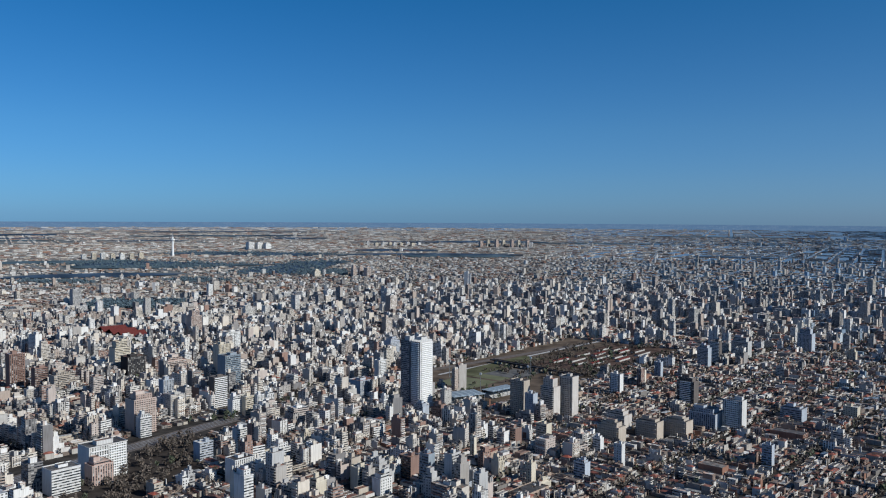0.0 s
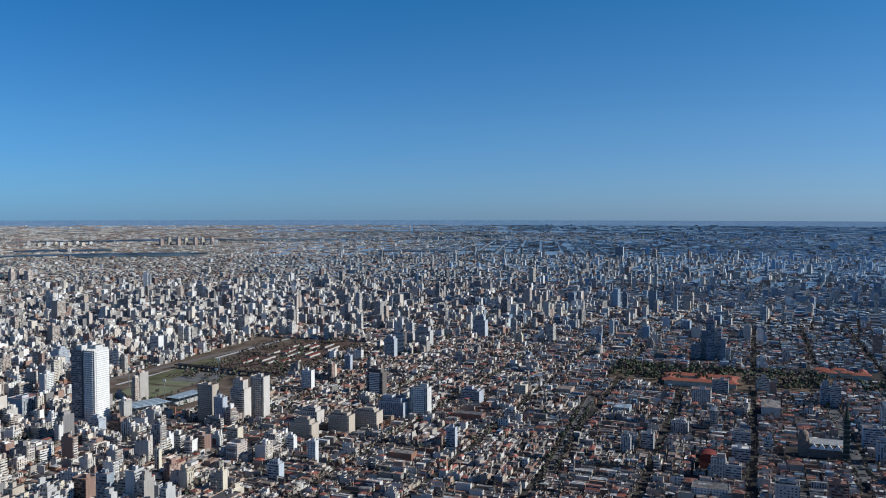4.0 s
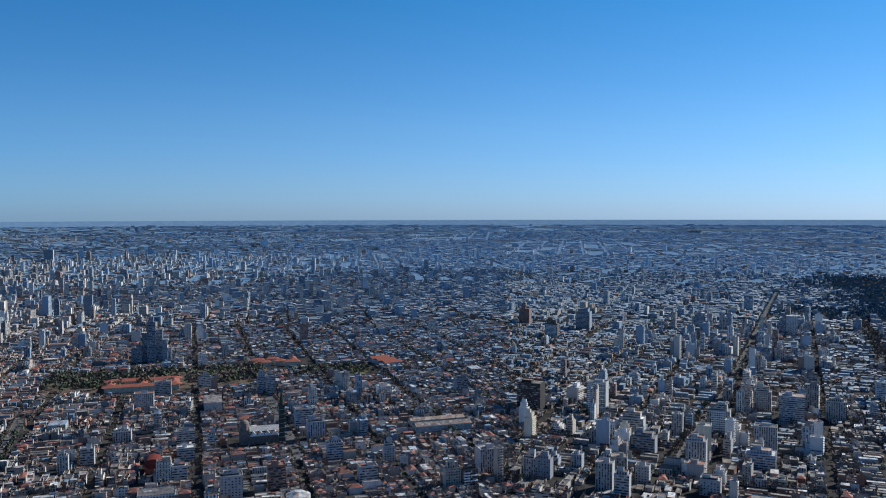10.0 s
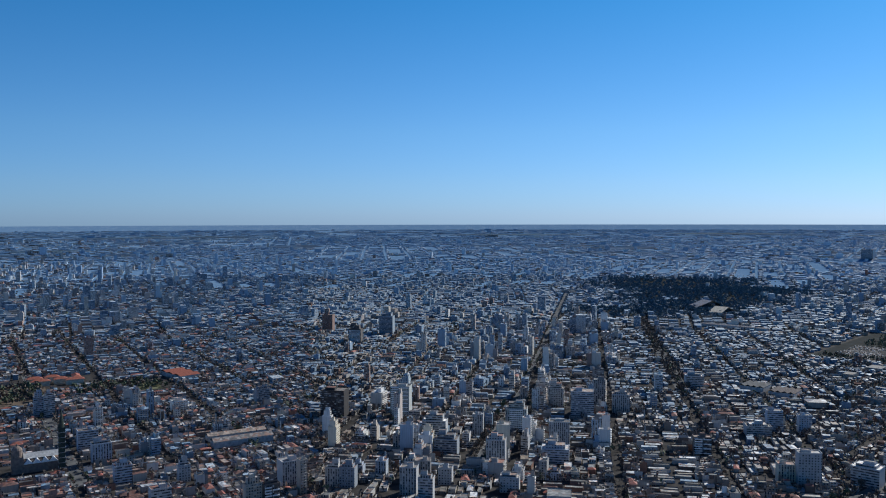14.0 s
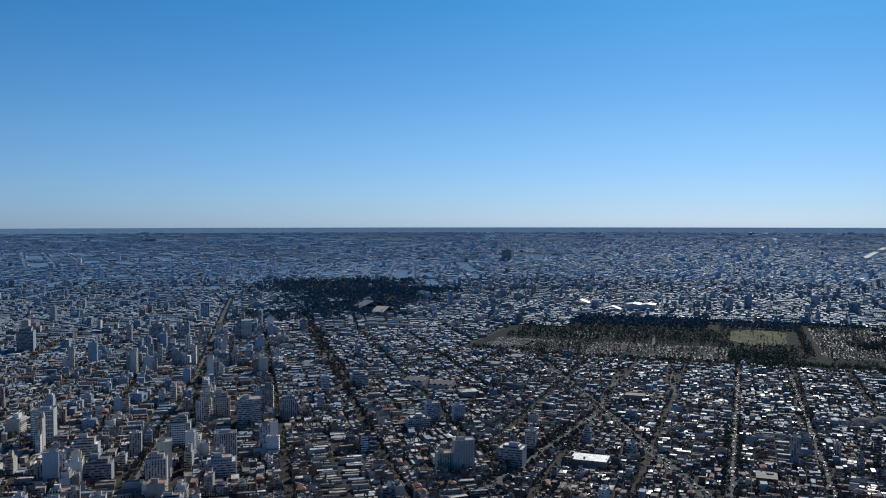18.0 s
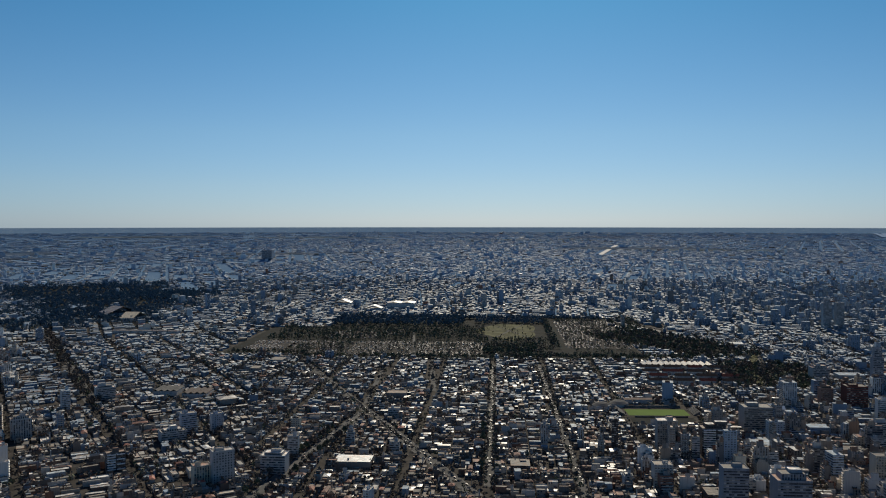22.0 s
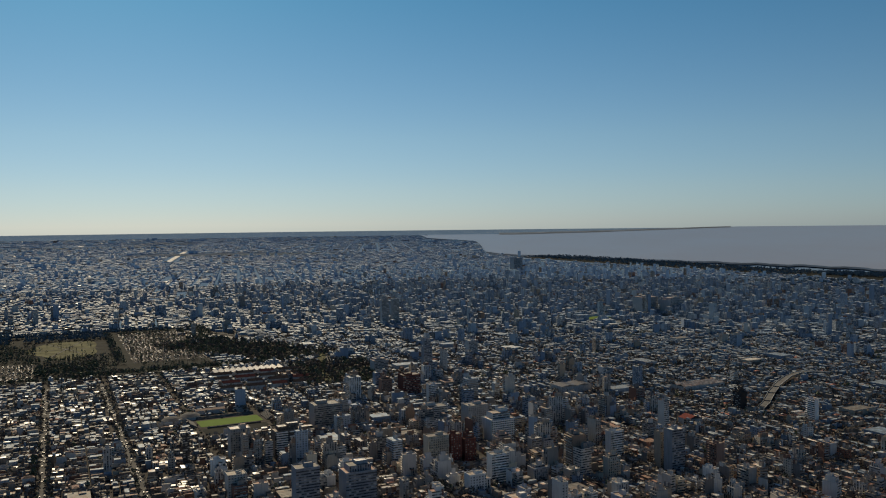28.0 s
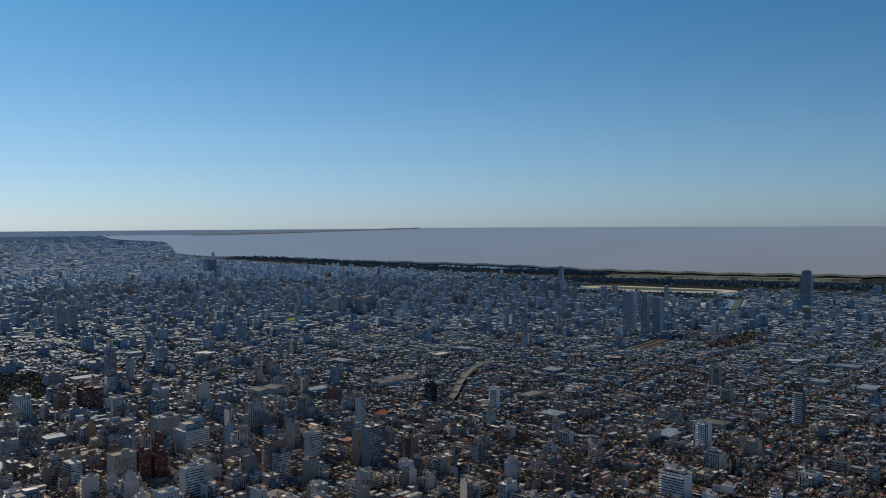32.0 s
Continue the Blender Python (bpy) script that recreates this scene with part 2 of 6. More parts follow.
M = {
    "facade": wall_mat("facade", True, False), "blind": wall_mat("party wall", True, True), "roof": roof_mat("flat roof", True, rough=0.65),
    # darkened wall sets: shade of fronts turned from the sun, put into colour
    "dim_front": wall_mat("dimmed house front", True, False, worn(HOUSES, 0.76), (2.6, 3.0)), "dim_side": wall_mat("dimmed house side", True, True, worn(HOUSES, 0.76)),
    "dim_facade": wall_mat("dimmed facade", True, False, DIM_WALLS), "dim_blind": wall_mat("dimmed party wall", True, True, DIM_WALLS),
    "house_facade": wall_mat("house front", True, False, HOUSES, (2.6, 3.0)), "house_blind": wall_mat("house side", True, True, HOUSES),
    "facade_ob": wall_mat("house facade", False, False, HOUSES, (2.6, 3.0)), "blind_ob": wall_mat("house party wall", False, True, HOUSES), "roof_ob": roof_mat("tower roof", False),
    "tile": roof_mat("clay tile roof", True, [(0.21, 0.075, 0.052), (0.15, 0.066, 0.05), (0.25, 0.085, 0.06), (0.12, 0.062, 0.05)], 0.8),
    "zinc": roof_mat("sheet metal roof", True, [(0.40, 0.405, 0.405), (0.32, 0.325, 0.32), (0.38, 0.38, 0.37), (0.22, 0.20, 0.18)], 0.45),
    "asphalt": plain_mat("asphalt", (0.105, 0.104, 0.102), 0.9, scale=0.05, gloss=0.05),
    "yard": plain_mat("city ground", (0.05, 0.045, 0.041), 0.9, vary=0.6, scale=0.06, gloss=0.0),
    "paving": plain_mat("paving", (0.13, 0.128, 0.125), 0.9, scale=0.08),
    "grass": plain_mat("grass", (0.105, 0.105, 0.06), 0.95, vary=0.5, scale=0.03, gloss=0.0),
    "dry": plain_mat("dry grass and soil", (0.12, 0.092, 0.07), 0.95, vary=0.6, scale=0.03, gloss=0.0),
    "red_soil": plain_mat("reddish bare yards", (0.10, 0.068, 0.055), 0.95, vary=0.7, scale=0.05),
    "sand": plain_mat("pale sand", (0.38, 0.36, 0.325), 0.95, vary=0.2, scale=0.02),
    # leaf litter kept near black: tree shade is put into its colour
    "litter": plain_mat("shaded leaf litter", (0.019, 0.0215, 0.0205), 0.95, vary=0.5, scale=0.04, gloss=0.0),
    "soil": plain_mat("bare park soil", (0.055, 0.046, 0.04), 0.95, vary=0.5, scale=0.04, gloss=0.0),
    "turf": plain_mat("sports turf", (0.10, 0.155, 0.04), 0.95, vary=0.15, scale=0.03),
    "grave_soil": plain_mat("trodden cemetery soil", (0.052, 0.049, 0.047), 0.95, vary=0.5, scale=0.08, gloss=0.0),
    "turf_dry": plain_mat("dry turf", (0.15, 0.155, 0.095), 0.95, vary=0.2, scale=0.03),
    "gravel": plain_mat("rail ballast", (0.15, 0.13, 0.12), 0.95, vary=0.4, scale=0.2),
    "concrete": plain_mat("concrete", (0.45, 0.44, 0.42), 0.8),
    "pale": plain_mat("pale render", (0.56, 0.55, 0.53), 0.75, vary=0.2),
    "white": plain_mat("white paint", (0.78, 0.78, 0.76), 0.6, vary=0.15),
    "dark": plain_mat("dark cladding", (0.035, 0.03, 0.03), 0.5),
    "steel": plain_mat("painted steel", (0.35, 0.36, 0.37), 0.45, 0.6),
    "brick": plain_mat("red brick", (0.24, 0.085, 0.06), 0.85, vary=0.3),
    "trunk": plain_mat("bark", (0.07, 0.055, 0.045), 0.9),
    "bare": foliage_mat("bare winter crowns", [(0.138, 0.112, 0.096), (0.105, 0.087, 0.076), (0.162, 0.13, 0.109), (0.11, 0.096, 0.083)]),
    "leaf": foliage_mat("evergreen crowns", [(0.09, 0.108, 0.072), (0.11, 0.126, 0.078), (0.078, 0.096, 0.07), (0.12, 0.126, 0.085)]),
    # far crowns, walls and roofs: haze of distance put into the colours
    "far_leaf": foliage_mat("haze-blue far crowns", [(0.09, 0.13, 0.16), (0.11, 0.15, 0.175), (0.08, 0.115, 0.15)]),
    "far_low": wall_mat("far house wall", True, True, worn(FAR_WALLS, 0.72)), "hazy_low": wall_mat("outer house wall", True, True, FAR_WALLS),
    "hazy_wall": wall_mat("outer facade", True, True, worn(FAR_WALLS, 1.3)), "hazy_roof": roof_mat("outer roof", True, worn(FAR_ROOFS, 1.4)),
    "hazed_dull": roof_mat("dull hazed roof", True, worn(FAR_ROOFS, 0.7), 0.85),
    # flat-roof copies with the darker look of backlit quarters put into the colour
    "roof_dim": roof_mat("dimmed flat roof", True, worn(ROOFS, 0.84), 0.82),
    "roof_dull": roof_mat("darkened flat roof", True, worn(ROOFS, 0.76), 0.85),
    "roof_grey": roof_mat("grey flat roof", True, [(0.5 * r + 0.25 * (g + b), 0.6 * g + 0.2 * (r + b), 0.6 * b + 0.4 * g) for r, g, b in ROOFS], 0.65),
    # far fronts, woods, fields and ground: haze put in, least in the grey suburbs
    "far_front": wall_mat("far hazed facade", True, False, FAR_WALLS), "far_wall": wall_mat("far facade", True, True, FAR_WALLS), "far_roof": roof_mat("far roof", True, FAR_ROOFS), "far_wood": plain_mat("far woods", (0.045, 0.075, 0.12), 1.0, vary=0.5, scale=0.01, gloss=0.0),
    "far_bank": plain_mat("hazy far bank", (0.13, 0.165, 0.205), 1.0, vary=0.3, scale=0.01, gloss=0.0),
    "far_turf": plain_mat("hazy green shore turf", (0.072, 0.10, 0.088), 1.0, vary=0.4, scale=0.01, gloss=0.0),
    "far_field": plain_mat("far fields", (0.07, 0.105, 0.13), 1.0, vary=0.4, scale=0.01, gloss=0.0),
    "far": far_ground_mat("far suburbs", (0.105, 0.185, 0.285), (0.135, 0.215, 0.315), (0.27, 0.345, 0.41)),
    "far_grey": far_ground_mat("far grey suburbs", (0.11, 0.125, 0.135), (0.15, 0.155, 0.155), (0.30, 0.30, 0.29)),
    "stone": plain_mat("brown stone", (0.23, 0.18, 0.15), 0.85), "scaffold": plain_mat("green scaffold net", (0.035, 0.05, 0.04), 0.8),
    "cream_wall": plain_mat("cream render", (0.60, 0.52, 0.40), 0.85), "orange_tile": plain_mat("orange tile", (0.27, 0.085, 0.052), 0.8, vary=0.4),
    "blue_roof": plain_mat("pale blue sheet roof", (0.30, 0.36, 0.40), 0.45), "red_sheet": plain_mat("dark red sheet", (0.15, 0.04, 0.035), 0.85),
    "rust": plain_mat("rusty brown sheet", (0.075, 0.05, 0.042), 0.86),
    "water": None,
}
n = Nodes("silty river")
ripple = n.noise(0.05, 4)
# silty brown near the shore, bluer and paler with distance
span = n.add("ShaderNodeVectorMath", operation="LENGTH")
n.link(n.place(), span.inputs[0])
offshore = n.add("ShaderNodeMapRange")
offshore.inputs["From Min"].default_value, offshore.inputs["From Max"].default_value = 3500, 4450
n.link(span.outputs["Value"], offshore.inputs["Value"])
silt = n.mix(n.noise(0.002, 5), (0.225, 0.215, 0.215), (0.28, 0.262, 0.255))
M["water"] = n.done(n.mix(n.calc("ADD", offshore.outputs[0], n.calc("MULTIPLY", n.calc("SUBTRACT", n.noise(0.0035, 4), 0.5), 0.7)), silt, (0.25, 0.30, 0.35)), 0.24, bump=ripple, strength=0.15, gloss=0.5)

# ---- mapping of the far plain ----
# Beyond NEAR the land is drawn in towards the eye's height, so that the horizon stands within reach.
EYE = np.array((30.0, 12.0, 300.0))
NEAR, REACH, RIM = 2200.0, 4750.0, 36000.0


def pull(x, y):
    r = np.maximum(np.hypot(np.asarray(x, float) - EYE[0], np.asarray(y, float) - EYE[1]), 1.0)
    over = np.maximum(r - NEAR, 0)
    return (np.minimum(r, NEAR) + over / (1 + over / (REACH - NEAR))) / r


def lay(v):
    """Vertices of the flat plan, laid onto the land."""
    s = pull(v[:, 0], v[:, 1])[:, None]
    return EYE + (v - EYE) * s


def spot(x, y, z=0.0, az=0.0):
    """The pose of a thing that stands at x, y of the plan, turned by az degrees clockwise."""
    s = float(pull(x, y))
    p = EYE + (np.array((x, y, z)) - EYE) * s
    return Matrix.Translation(p) @ Matrix.Rotation(-radians(az), 4, "Z") @ Matrix.Diagonal((s, s, s, 1))


def mesh_from(name, v, f, mats, slots, uv=None):
    """A mesh of quads from arrays."""
    me = bpy.data.meshes.new(name)
    v, f = np.asarray(v, np.float32), np.asarray(f, np.int32)
    me.vertices.add(len(v)), me.loops.add(f.size), me.polygons.add(len(f))
    me.vertices.foreach_set("co", v.ravel())
    me.loops.foreach_set("vertex_index", f.ravel())
    me.polygons.foreach_set("loop_start", np.arange(0, f.size, f.shape[1], dtype=np.int32))
    for m in mats:
        me.materials.append(m)
    me.polygons.foreach_set("material_index", np.broadcast_to(np.asarray(slots, np.int32), len(f)).copy())
    if uv is not None:
        me.uv_layers.new(name="UVMap").data.foreach_set("uv", np.asarray(uv, np.float32).ravel())
    me.update(calc_edges=True)
    me.shade_flat()
    return me


def box_arrays(x, y, z, w, d, h, az, facade, blind, roof):
    """Many upright boxes: facades to the front and back, party walls at the sides, a roof quad of its own."""
    n = len(x)
    c, s = np.cos(np.radians(az)), -np.sin(np.radians(az))
    ux, uy, vx, vy = c, s, -s, c
    cor = np.array([(-1, -1), (1, -1), (1, 1), (-1, 1)]) * 0.5
    bx = x[:, None] + cor[None, :, 0] * (w * ux)[:, None] + cor[None, :, 1] * (d * vx)[:, None]
    by = y[:, None] + cor[None, :, 0] * (w * uy)[:, None] + cor[None, :, 1] * (d * vy)[:, None]
    lo, hi = np.broadcast_to(z[:, None], (n, 4)), np.broadcast_to((z + h)[:, None], (n, 4))
    top = hi - np.where(np.asarray(roof) == 2, 0.8, 0.0)[:, None]
    v = np.concatenate([np.stack([bx, by, lo], 2), np.stack([bx, by, hi], 2), np.stack([bx, by, top], 2)], 1).reshape(-1, 3)
    one = np.array([(0, 1, 5, 4), (1, 2, 6, 5), (2, 3, 7, 6), (3, 0, 4, 7), (8, 9, 10, 11)])
    f = (one[None] + (np.arange(n) * 12)[:, None, None]).reshape(-1, 4)
    slots = np.stack([facade, blind, facade, blind, roof], 1).ravel()
    uv = np.zeros((n, 5, 4, 2))
    for k, wide in ((0, w), (1, d), (2, w), (3, d)):
        uv[:, k, 1, 0] = uv[:, k, 2, 0] = wide
        uv[:, k, 2, 1] = uv[:, k, 3, 1] = h
    return v, f, slots, uv.reshape(-1, 2)


def stuff(name, pieces, mats, label, category):
    """Joined geometry that nobody could count, from several sets of arrays."""
    vs, fs, ss, us, k = [], [], [], [], 0
    for v, f, s, u in pieces:
        vs.append(v), fs.append(f + k), ss.append(np.broadcast_to(s, len(f))), us.append(u)
        k += len(v)
    ob = new(name, mesh_from(name, lay(np.concatenate(vs)), np.concatenate(fs), mats, np.concatenate(ss), np.concatenate(us)))
    return tagged(ob, label, category, kind="stuff")


rng = np.random.default_rng(7)

# ---- plan: parks, lines and the zones of tall building ----
# clear ground: centre x, y, half length, half width, azimuth of its length
CLEAR = []


def keep_clear(x, y, a, b, az):
    CLEAR.append((x, y, a, b, radians(az)))


def keep_line(x1, y1, x2, y2, half):
    d = math.hypot(x2 - x1, y2 - y1)
    keep_clear((x1 + x2) / 2, (y1 + y2) / 2, d / 2, half, math.degrees(math.atan2(x2 - x1, y2 - y1)))


def is_clear(x, y, margin=0.0):
    x, y = np.asarray(x, float), np.asarray(y, float)
    hit = np.zeros(x.shape, bool)
    for cx, cy, a, b, t in CLEAR:
        along, across = (x - cx) * math.sin(t) + (y - cy) * math.cos(t), (x - cx) * math.cos(t) - (y - cy) * math.sin(t)
        hit |= (np.abs(along) < a + margin) & (np.abs(across) < b + margin)
    return hit


# x, y, radius, share of lots with tall buildings, usual height
TALL = [(-452, 1000, 420, 0.95, 26), (-300, 1386, 420, 0.95, 27), (-760, 1900, 700, 0.92, 24), (-293, 2356, 800, 0.88, 25), (414, 2844, 800, 0.65, 27),
        (1000, 2600, 700, 0.5, 29), (-160, 920, 240, 0.85, 30), (60, 1080, 170, 0.35, 24), (761, 2400, 500, 0.35, 30), (1200, 1900, 350, 0.2, 30),
        (1742, 2557, 700, 0.2, 32), (972, 900, 220, 0.22, 24)]
TALL += [(1050, 312, 190, 0.45, 30), (1400, 350, 190, 0.5, 30), (1800, 400, 230, 0.5, 32), (2150, 450, 200, 0.5, 32), (2500, 500, 350, 0.2, 28), (768, -786, 230, 0.48, 27),
         (704, -981, 230, 0.5, 28), (2308, -2505, 900, 0.5, 27), (1458, -2974, 800, 0.58, 29), (571, -2767, 600, 0.45, 28), (2700, -3700, 1000, 0.5, 28), (1500, -2050, 420, 0.3, 25), (2100, -1700, 350, 0.3, 25),
         (616, -852, 200, 0.55, 27), (960, -830, 240, 0.4, 27), (1000, -1120, 280, 0.3, 26), (330, -950, 230, 0.25, 23), (270, -1130, 260, 0.12, 22), (3600, 4300, 1500, 0.22, 30)]


# low quarters, and sight lines kept free for the camera: x, y, radius
LOW = [(1060, -670, 95), (1130, -800, 90), (860, 1110, 130), (950, 1080, 110), (1150, 1080, 100), (735, 715, 70), (790, 720, 60), (-335, 850, 75), (-420, 960, 60), (45, 1290, 60), (110, 1370, 60), (1330, -420, 330), (1250, -250, 150),
       (1500, -650, 300), (1500, -200, 250), (1480, -880, 120), (930, 620, 80), (560, -1250, 120), (420, -1450, 250), (200, -1650, 300)]


def tall_share(x, y):
    p, hgt, wsum = np.full(np.shape(x), 0.025), np.full(np.shape(x), 20.0) * 0.02, np.full(np.shape(x), 0.02)
    for cx, cy, r, share, high in TALL:
        k = np.exp(-(((x - cx) ** 2 + (y - cy) ** 2) / (r * r)) ** 1.5)
        p, hgt, wsum = np.maximum(p, share * k), hgt + high * k, wsum + k
    for cx, cy, r in LOW:
        p = np.where(np.hypot(x - cx, y - cy) < r, p * 0.12, p)
    return p, hgt / wsum


def street_az(x, y):
    """The street grid turns with the district."""
    b = np.degrees(np.arctan2(x - EYE[0], y - EYE[1])) % 360
    return np.where((b < 62) | (b > 230), 41.5, np.where(b < 97, 81.0, np.where(b < 143, 24.0, 22.0)))


def shore(b):
    """Distance of the shore by bearing; no water where it is infinite."""
    at = [135.5, 137.6, 140.9, 141.5, 142.6, 148, 152.9, 158.1, 163.6, 168.9, 177.5, 190, 215]
    r = [34000, 16200, 13100, 8600, 7800, 7190, 6520, 6090, 5700, 5180, 4930, 4950, 5600]
    bays = 1 + 0.009 * np.sin(b * 2.3) + 0.003 * np.sin(b * 5.1 + 1) + 0.0015 * np.sin(b * 11)
    return np.where((b < 135.5) | (b > 215), 1e9, np.interp(b, at, r) * bays)


GRID = {41.5: (113.0, -7.0), 81.0: (125.0, 22.0), 24.0: (102.0, 49.3), 22.0: (104.0, 20.0)}  # block pitch, and where one street runs


def blocks(az, rmin, rmax, seen_only, coarse=1, turn=0.0):
    """Centres of the blocks of one street grid between two distances."""
    pitch, street = GRID[az]
    c, s = math.cos(radians(az + turn)), -math.sin(radians(az + turn))
    across = (c, s) if az != 24.0 else (-s, c)  # the axis across the known street
    phase = (street - (EYE[0] * across[0] + EYE[1] * across[1])) + pitch / 2 + turn * 9
    pitch *= coarse
    k = int(rmax / pitch) + 2
    i, j = np.meshgrid(np.arange(-k, k + 1), np.arange(-k, k + 1))
    u, v = (i * pitch).ravel() + 0.0, (j * pitch).ravel() + 0.0
    if az != 24.0:
        u += phase
    else:
        v += phase
    x, y = u * c - v * s + EYE[0], u * s + v * c + EYE[1]
    r, b = np.hypot(x - EYE[0], y - EYE[1]), np.degrees(np.arctan2(x - EYE[0], y - EYE[1])) % 360
    own = street_az(x, y) == az
    for ox, oy in ((75, 0), (-75, 0), (0, 75), (0, -75)):
        own |= street_az(x + ox, y + oy) == az
    ok = (r >= rmin - 80 * coarse) & (r < rmax + 80 * coarse) & own & (r < shore(b) - 150)
    if seen_only:
        ok &= (b < 196) | (b > 324)
    return x[ok], y[ok]


def lots(az, wide, count, rmin, rmax, seen_only, coarse, turn):
    """Lots along the two long sides of each block: centres, widths, depths and facing."""
    bx, by = blocks(az, rmin, rmax, seen_only, coarse, turn)
    n = len(bx)
    flip = rng.random(n) < 0.5
    u = (np.arange(count) + 0.5) / count - 0.5
    su, sv = np.meshgrid(u, np.array((-1.0, 1.0)))
    su, sv = su.ravel(), sv.ravel()
    A = np.where(flip, az + turn + 90, az + turn)
    c, s = np.cos(np.radians(A))[:, None], -np.sin(np.radians(A))[:, None]
    return bx, by, A, su[None] * wide + rng.normal(0, 1.1, (n, len(su))), sv[None] + 0 * c, c, s


YARD_TREES = []


def district(az, street, count, rmin, rmax, seen_only, fine, coarse=1, turn=0.0):
    wide = GRID[az][0] * coarse - street
    bx, by, A, su, sv, c, s = lots(az, wide, count, rmin, rmax, seen_only, coarse, turn)
    shape = su.shape
    lotw = wide / count
    half = wide / 2
    AA = A[:, None] + rng.normal(0, 3.0, shape)

    def emit(off, w, d, h, z=0.0, keep=None, shift=0.0, turned=0.0):
        """off: how far the box's middle lies from the street line, into the block."""
        along, inward = su + shift, sv * (half - off)
        x = bx[:, None] + along * c - inward * s
        y = by[:, None] + along * s + inward * c
        r = np.hypot(x - EYE[0], y - EYE[1])
        ok = ~is_clear(x, y, 4) & (street_az(x, y) == az) & (r >= rmin) & (r < rmax)
        if keep is not None:
            ok &= keep
        ok = ok.ravel()
        g = lambda a: np.broadcast_to(a, shape).ravel()[ok]
        return g(x), g(y), g(z), g(w), g(d), g(h), g(AA + turned)

    cx = bx[:, None] + su * c - sv * half * 0.7 * s
    cy = by[:, None] + su * s + sv * half * 0.7 * c
    p, high = tall_share(cx, cy)
    pick = rng.random(shape)
    if not fine:
        bb = np.degrees(np.arctan2(cx - EYE[0], cy - EYE[1])) % 360
        p, high = np.maximum(p, np.where((bb < 14) | (bb > 320), 0.04, 0.11)), np.maximum(high, 21)
    tall = pick < p * (0.72 if rmax < 6500 else 0.75)
    h1 = 3.4 + 3.0 * rng.choice((0, 1, 2, 3), shape, p=(0.56, 0.35, 0.07, 0.02)) + 0.8 * rng.random(shape)
    d1 = rng.uniform(6, 14, shape) if fine else rng.uniform(9, 26, shape)
    ht = np.clip(0.74 * high * rng.lognormal(0, 0.4, shape), 11, 46 if rmax < 2500 else 66)
    dt = rng.uniform(10, 20, shape)
    wt = lotw * rng.choice((0.98, 1.3, 1.9, 2.7) if fine else (0.45, 0.6, 0.8, 1.1) if rmax > 4500 else (1.1, 1.5, 2.1, 3.0) if az == 41.5 else (0.9, 1.2, 1.6, 2.2), shape, p=(0.4, 0.28, 0.2, 0.12))
    sets = {"low": [], "tall": []}
    sets["low"].append(emit(d1 / 2 + 2.5 * rng.random(shape), lotw * rng.uniform(0.92, 1.08, shape), d1, h1, keep=~tall))
    if fine:
        run = d1 + rng.uniform(0, 3, shape)
        for last in range(3):  # the lots are built up in depth, with yards between
            d2 = rng.uniform(4, 11, shape) if last < 2 else np.clip(half - 1 - run, 3, 20)
            h2 = 3 + 3.0 * rng.choice((0, 1, 2), shape, p=(0.72, 0.24, 0.04)) + rng.random(shape)
            sets["low"].append(emit(run + d2 / 2, lotw * rng.uniform(0.55, 1.1, shape), d2, h2, keep=rng.random(shape) < 0.85, shift=rng.uniform(-1.8, 1.8, shape)))
            run = run + d2 + rng.uniform(0.5, 5, shape)
        sets["low"].append(emit(rng.uniform(3, 9, shape), lotw * rng.uniform(0.3, 0.7, shape), rng.uniform(3, 6, shape), rng.uniform(1.8, 3.2, shape), z=h1, keep=~tall & (rng.random(shape) < 0.55),
                                shift=rng.uniform(-2, 2, shape)))
    elif 2300 < rmax < 3700:
        d2 = np.clip(half - d1 - 5, 4, 26)
        sets["low"].append(emit(half - d2 / 2 - 1, lotw * rng.uniform(0.55, 1.0, shape), d2, 3.2 + 3.0 * rng.choice((0, 1), shape, p=(0.65, 0.35)) + rng.random(shape), keep=rng.random(shape) < 0.6))
    if fine:  # party walls that stand above the roofs, and chimneys, tanks and cabins on them
        close = np.hypot(cx - EYE[0], cy - EYE[1]) < 1350
        for k in range(2):
            dw = rng.uniform(5, 14, shape)
            sets["low"].append(emit(rng.uniform(3, 30, shape), np.full(shape, 0.4), dw, h1 + rng.uniform(0.5, 3.0, shape), keep=close & ~tall & (rng.random(shape) < (0.6 if az > 40 else 0.25)), shift=lotw * 0.5 * (1 - 2 * k)))
            sets["low"].append(emit(rng.uniform(4, 40, shape), rng.uniform(0.9, 2.6, shape), rng.uniform(0.9, 2.6, shape), h1 + rng.uniform(0.8, 3.0, shape), keep=close & ~tall & (rng.random(shape) < (0.5 if az > 40 else 0.25)),
                                    shift=rng.uniform(-3.5, 3.5, shape)))
        tree = emit(rng.uniform(2, 48, shape), 1.0, 1.0, 1.0, keep=(np.hypot(cx - EYE[0], cy - EYE[1]) < 1900) & (rng.random(shape) < (0.95 if az == 22.0 else 0.6 if az == 24.0 else 0.55)), shift=rng.uniform(-4, 4, shape))
        m = len(tree[0])
        YARD_TREES.append(clump_arrays(tree[0], tree[1], np.full(m, 1.0), rng.uniform(2.2, 4.2, m), rng.uniform(6, 10, m), 10, 0, 0.8))
    if fine:  # halls and workshops inside some blocks
        hall = rng.random(len(bx)) < (0.2 if az < 40 else 0.07)
        m = int(hall.sum())
        hx, hy = bx[hall] + rng.uniform(-14, 14, m), by[hall] + rng.uniform(-14, 14, m)
        r = np.hypot(hx - EYE[0], hy - EYE[1])
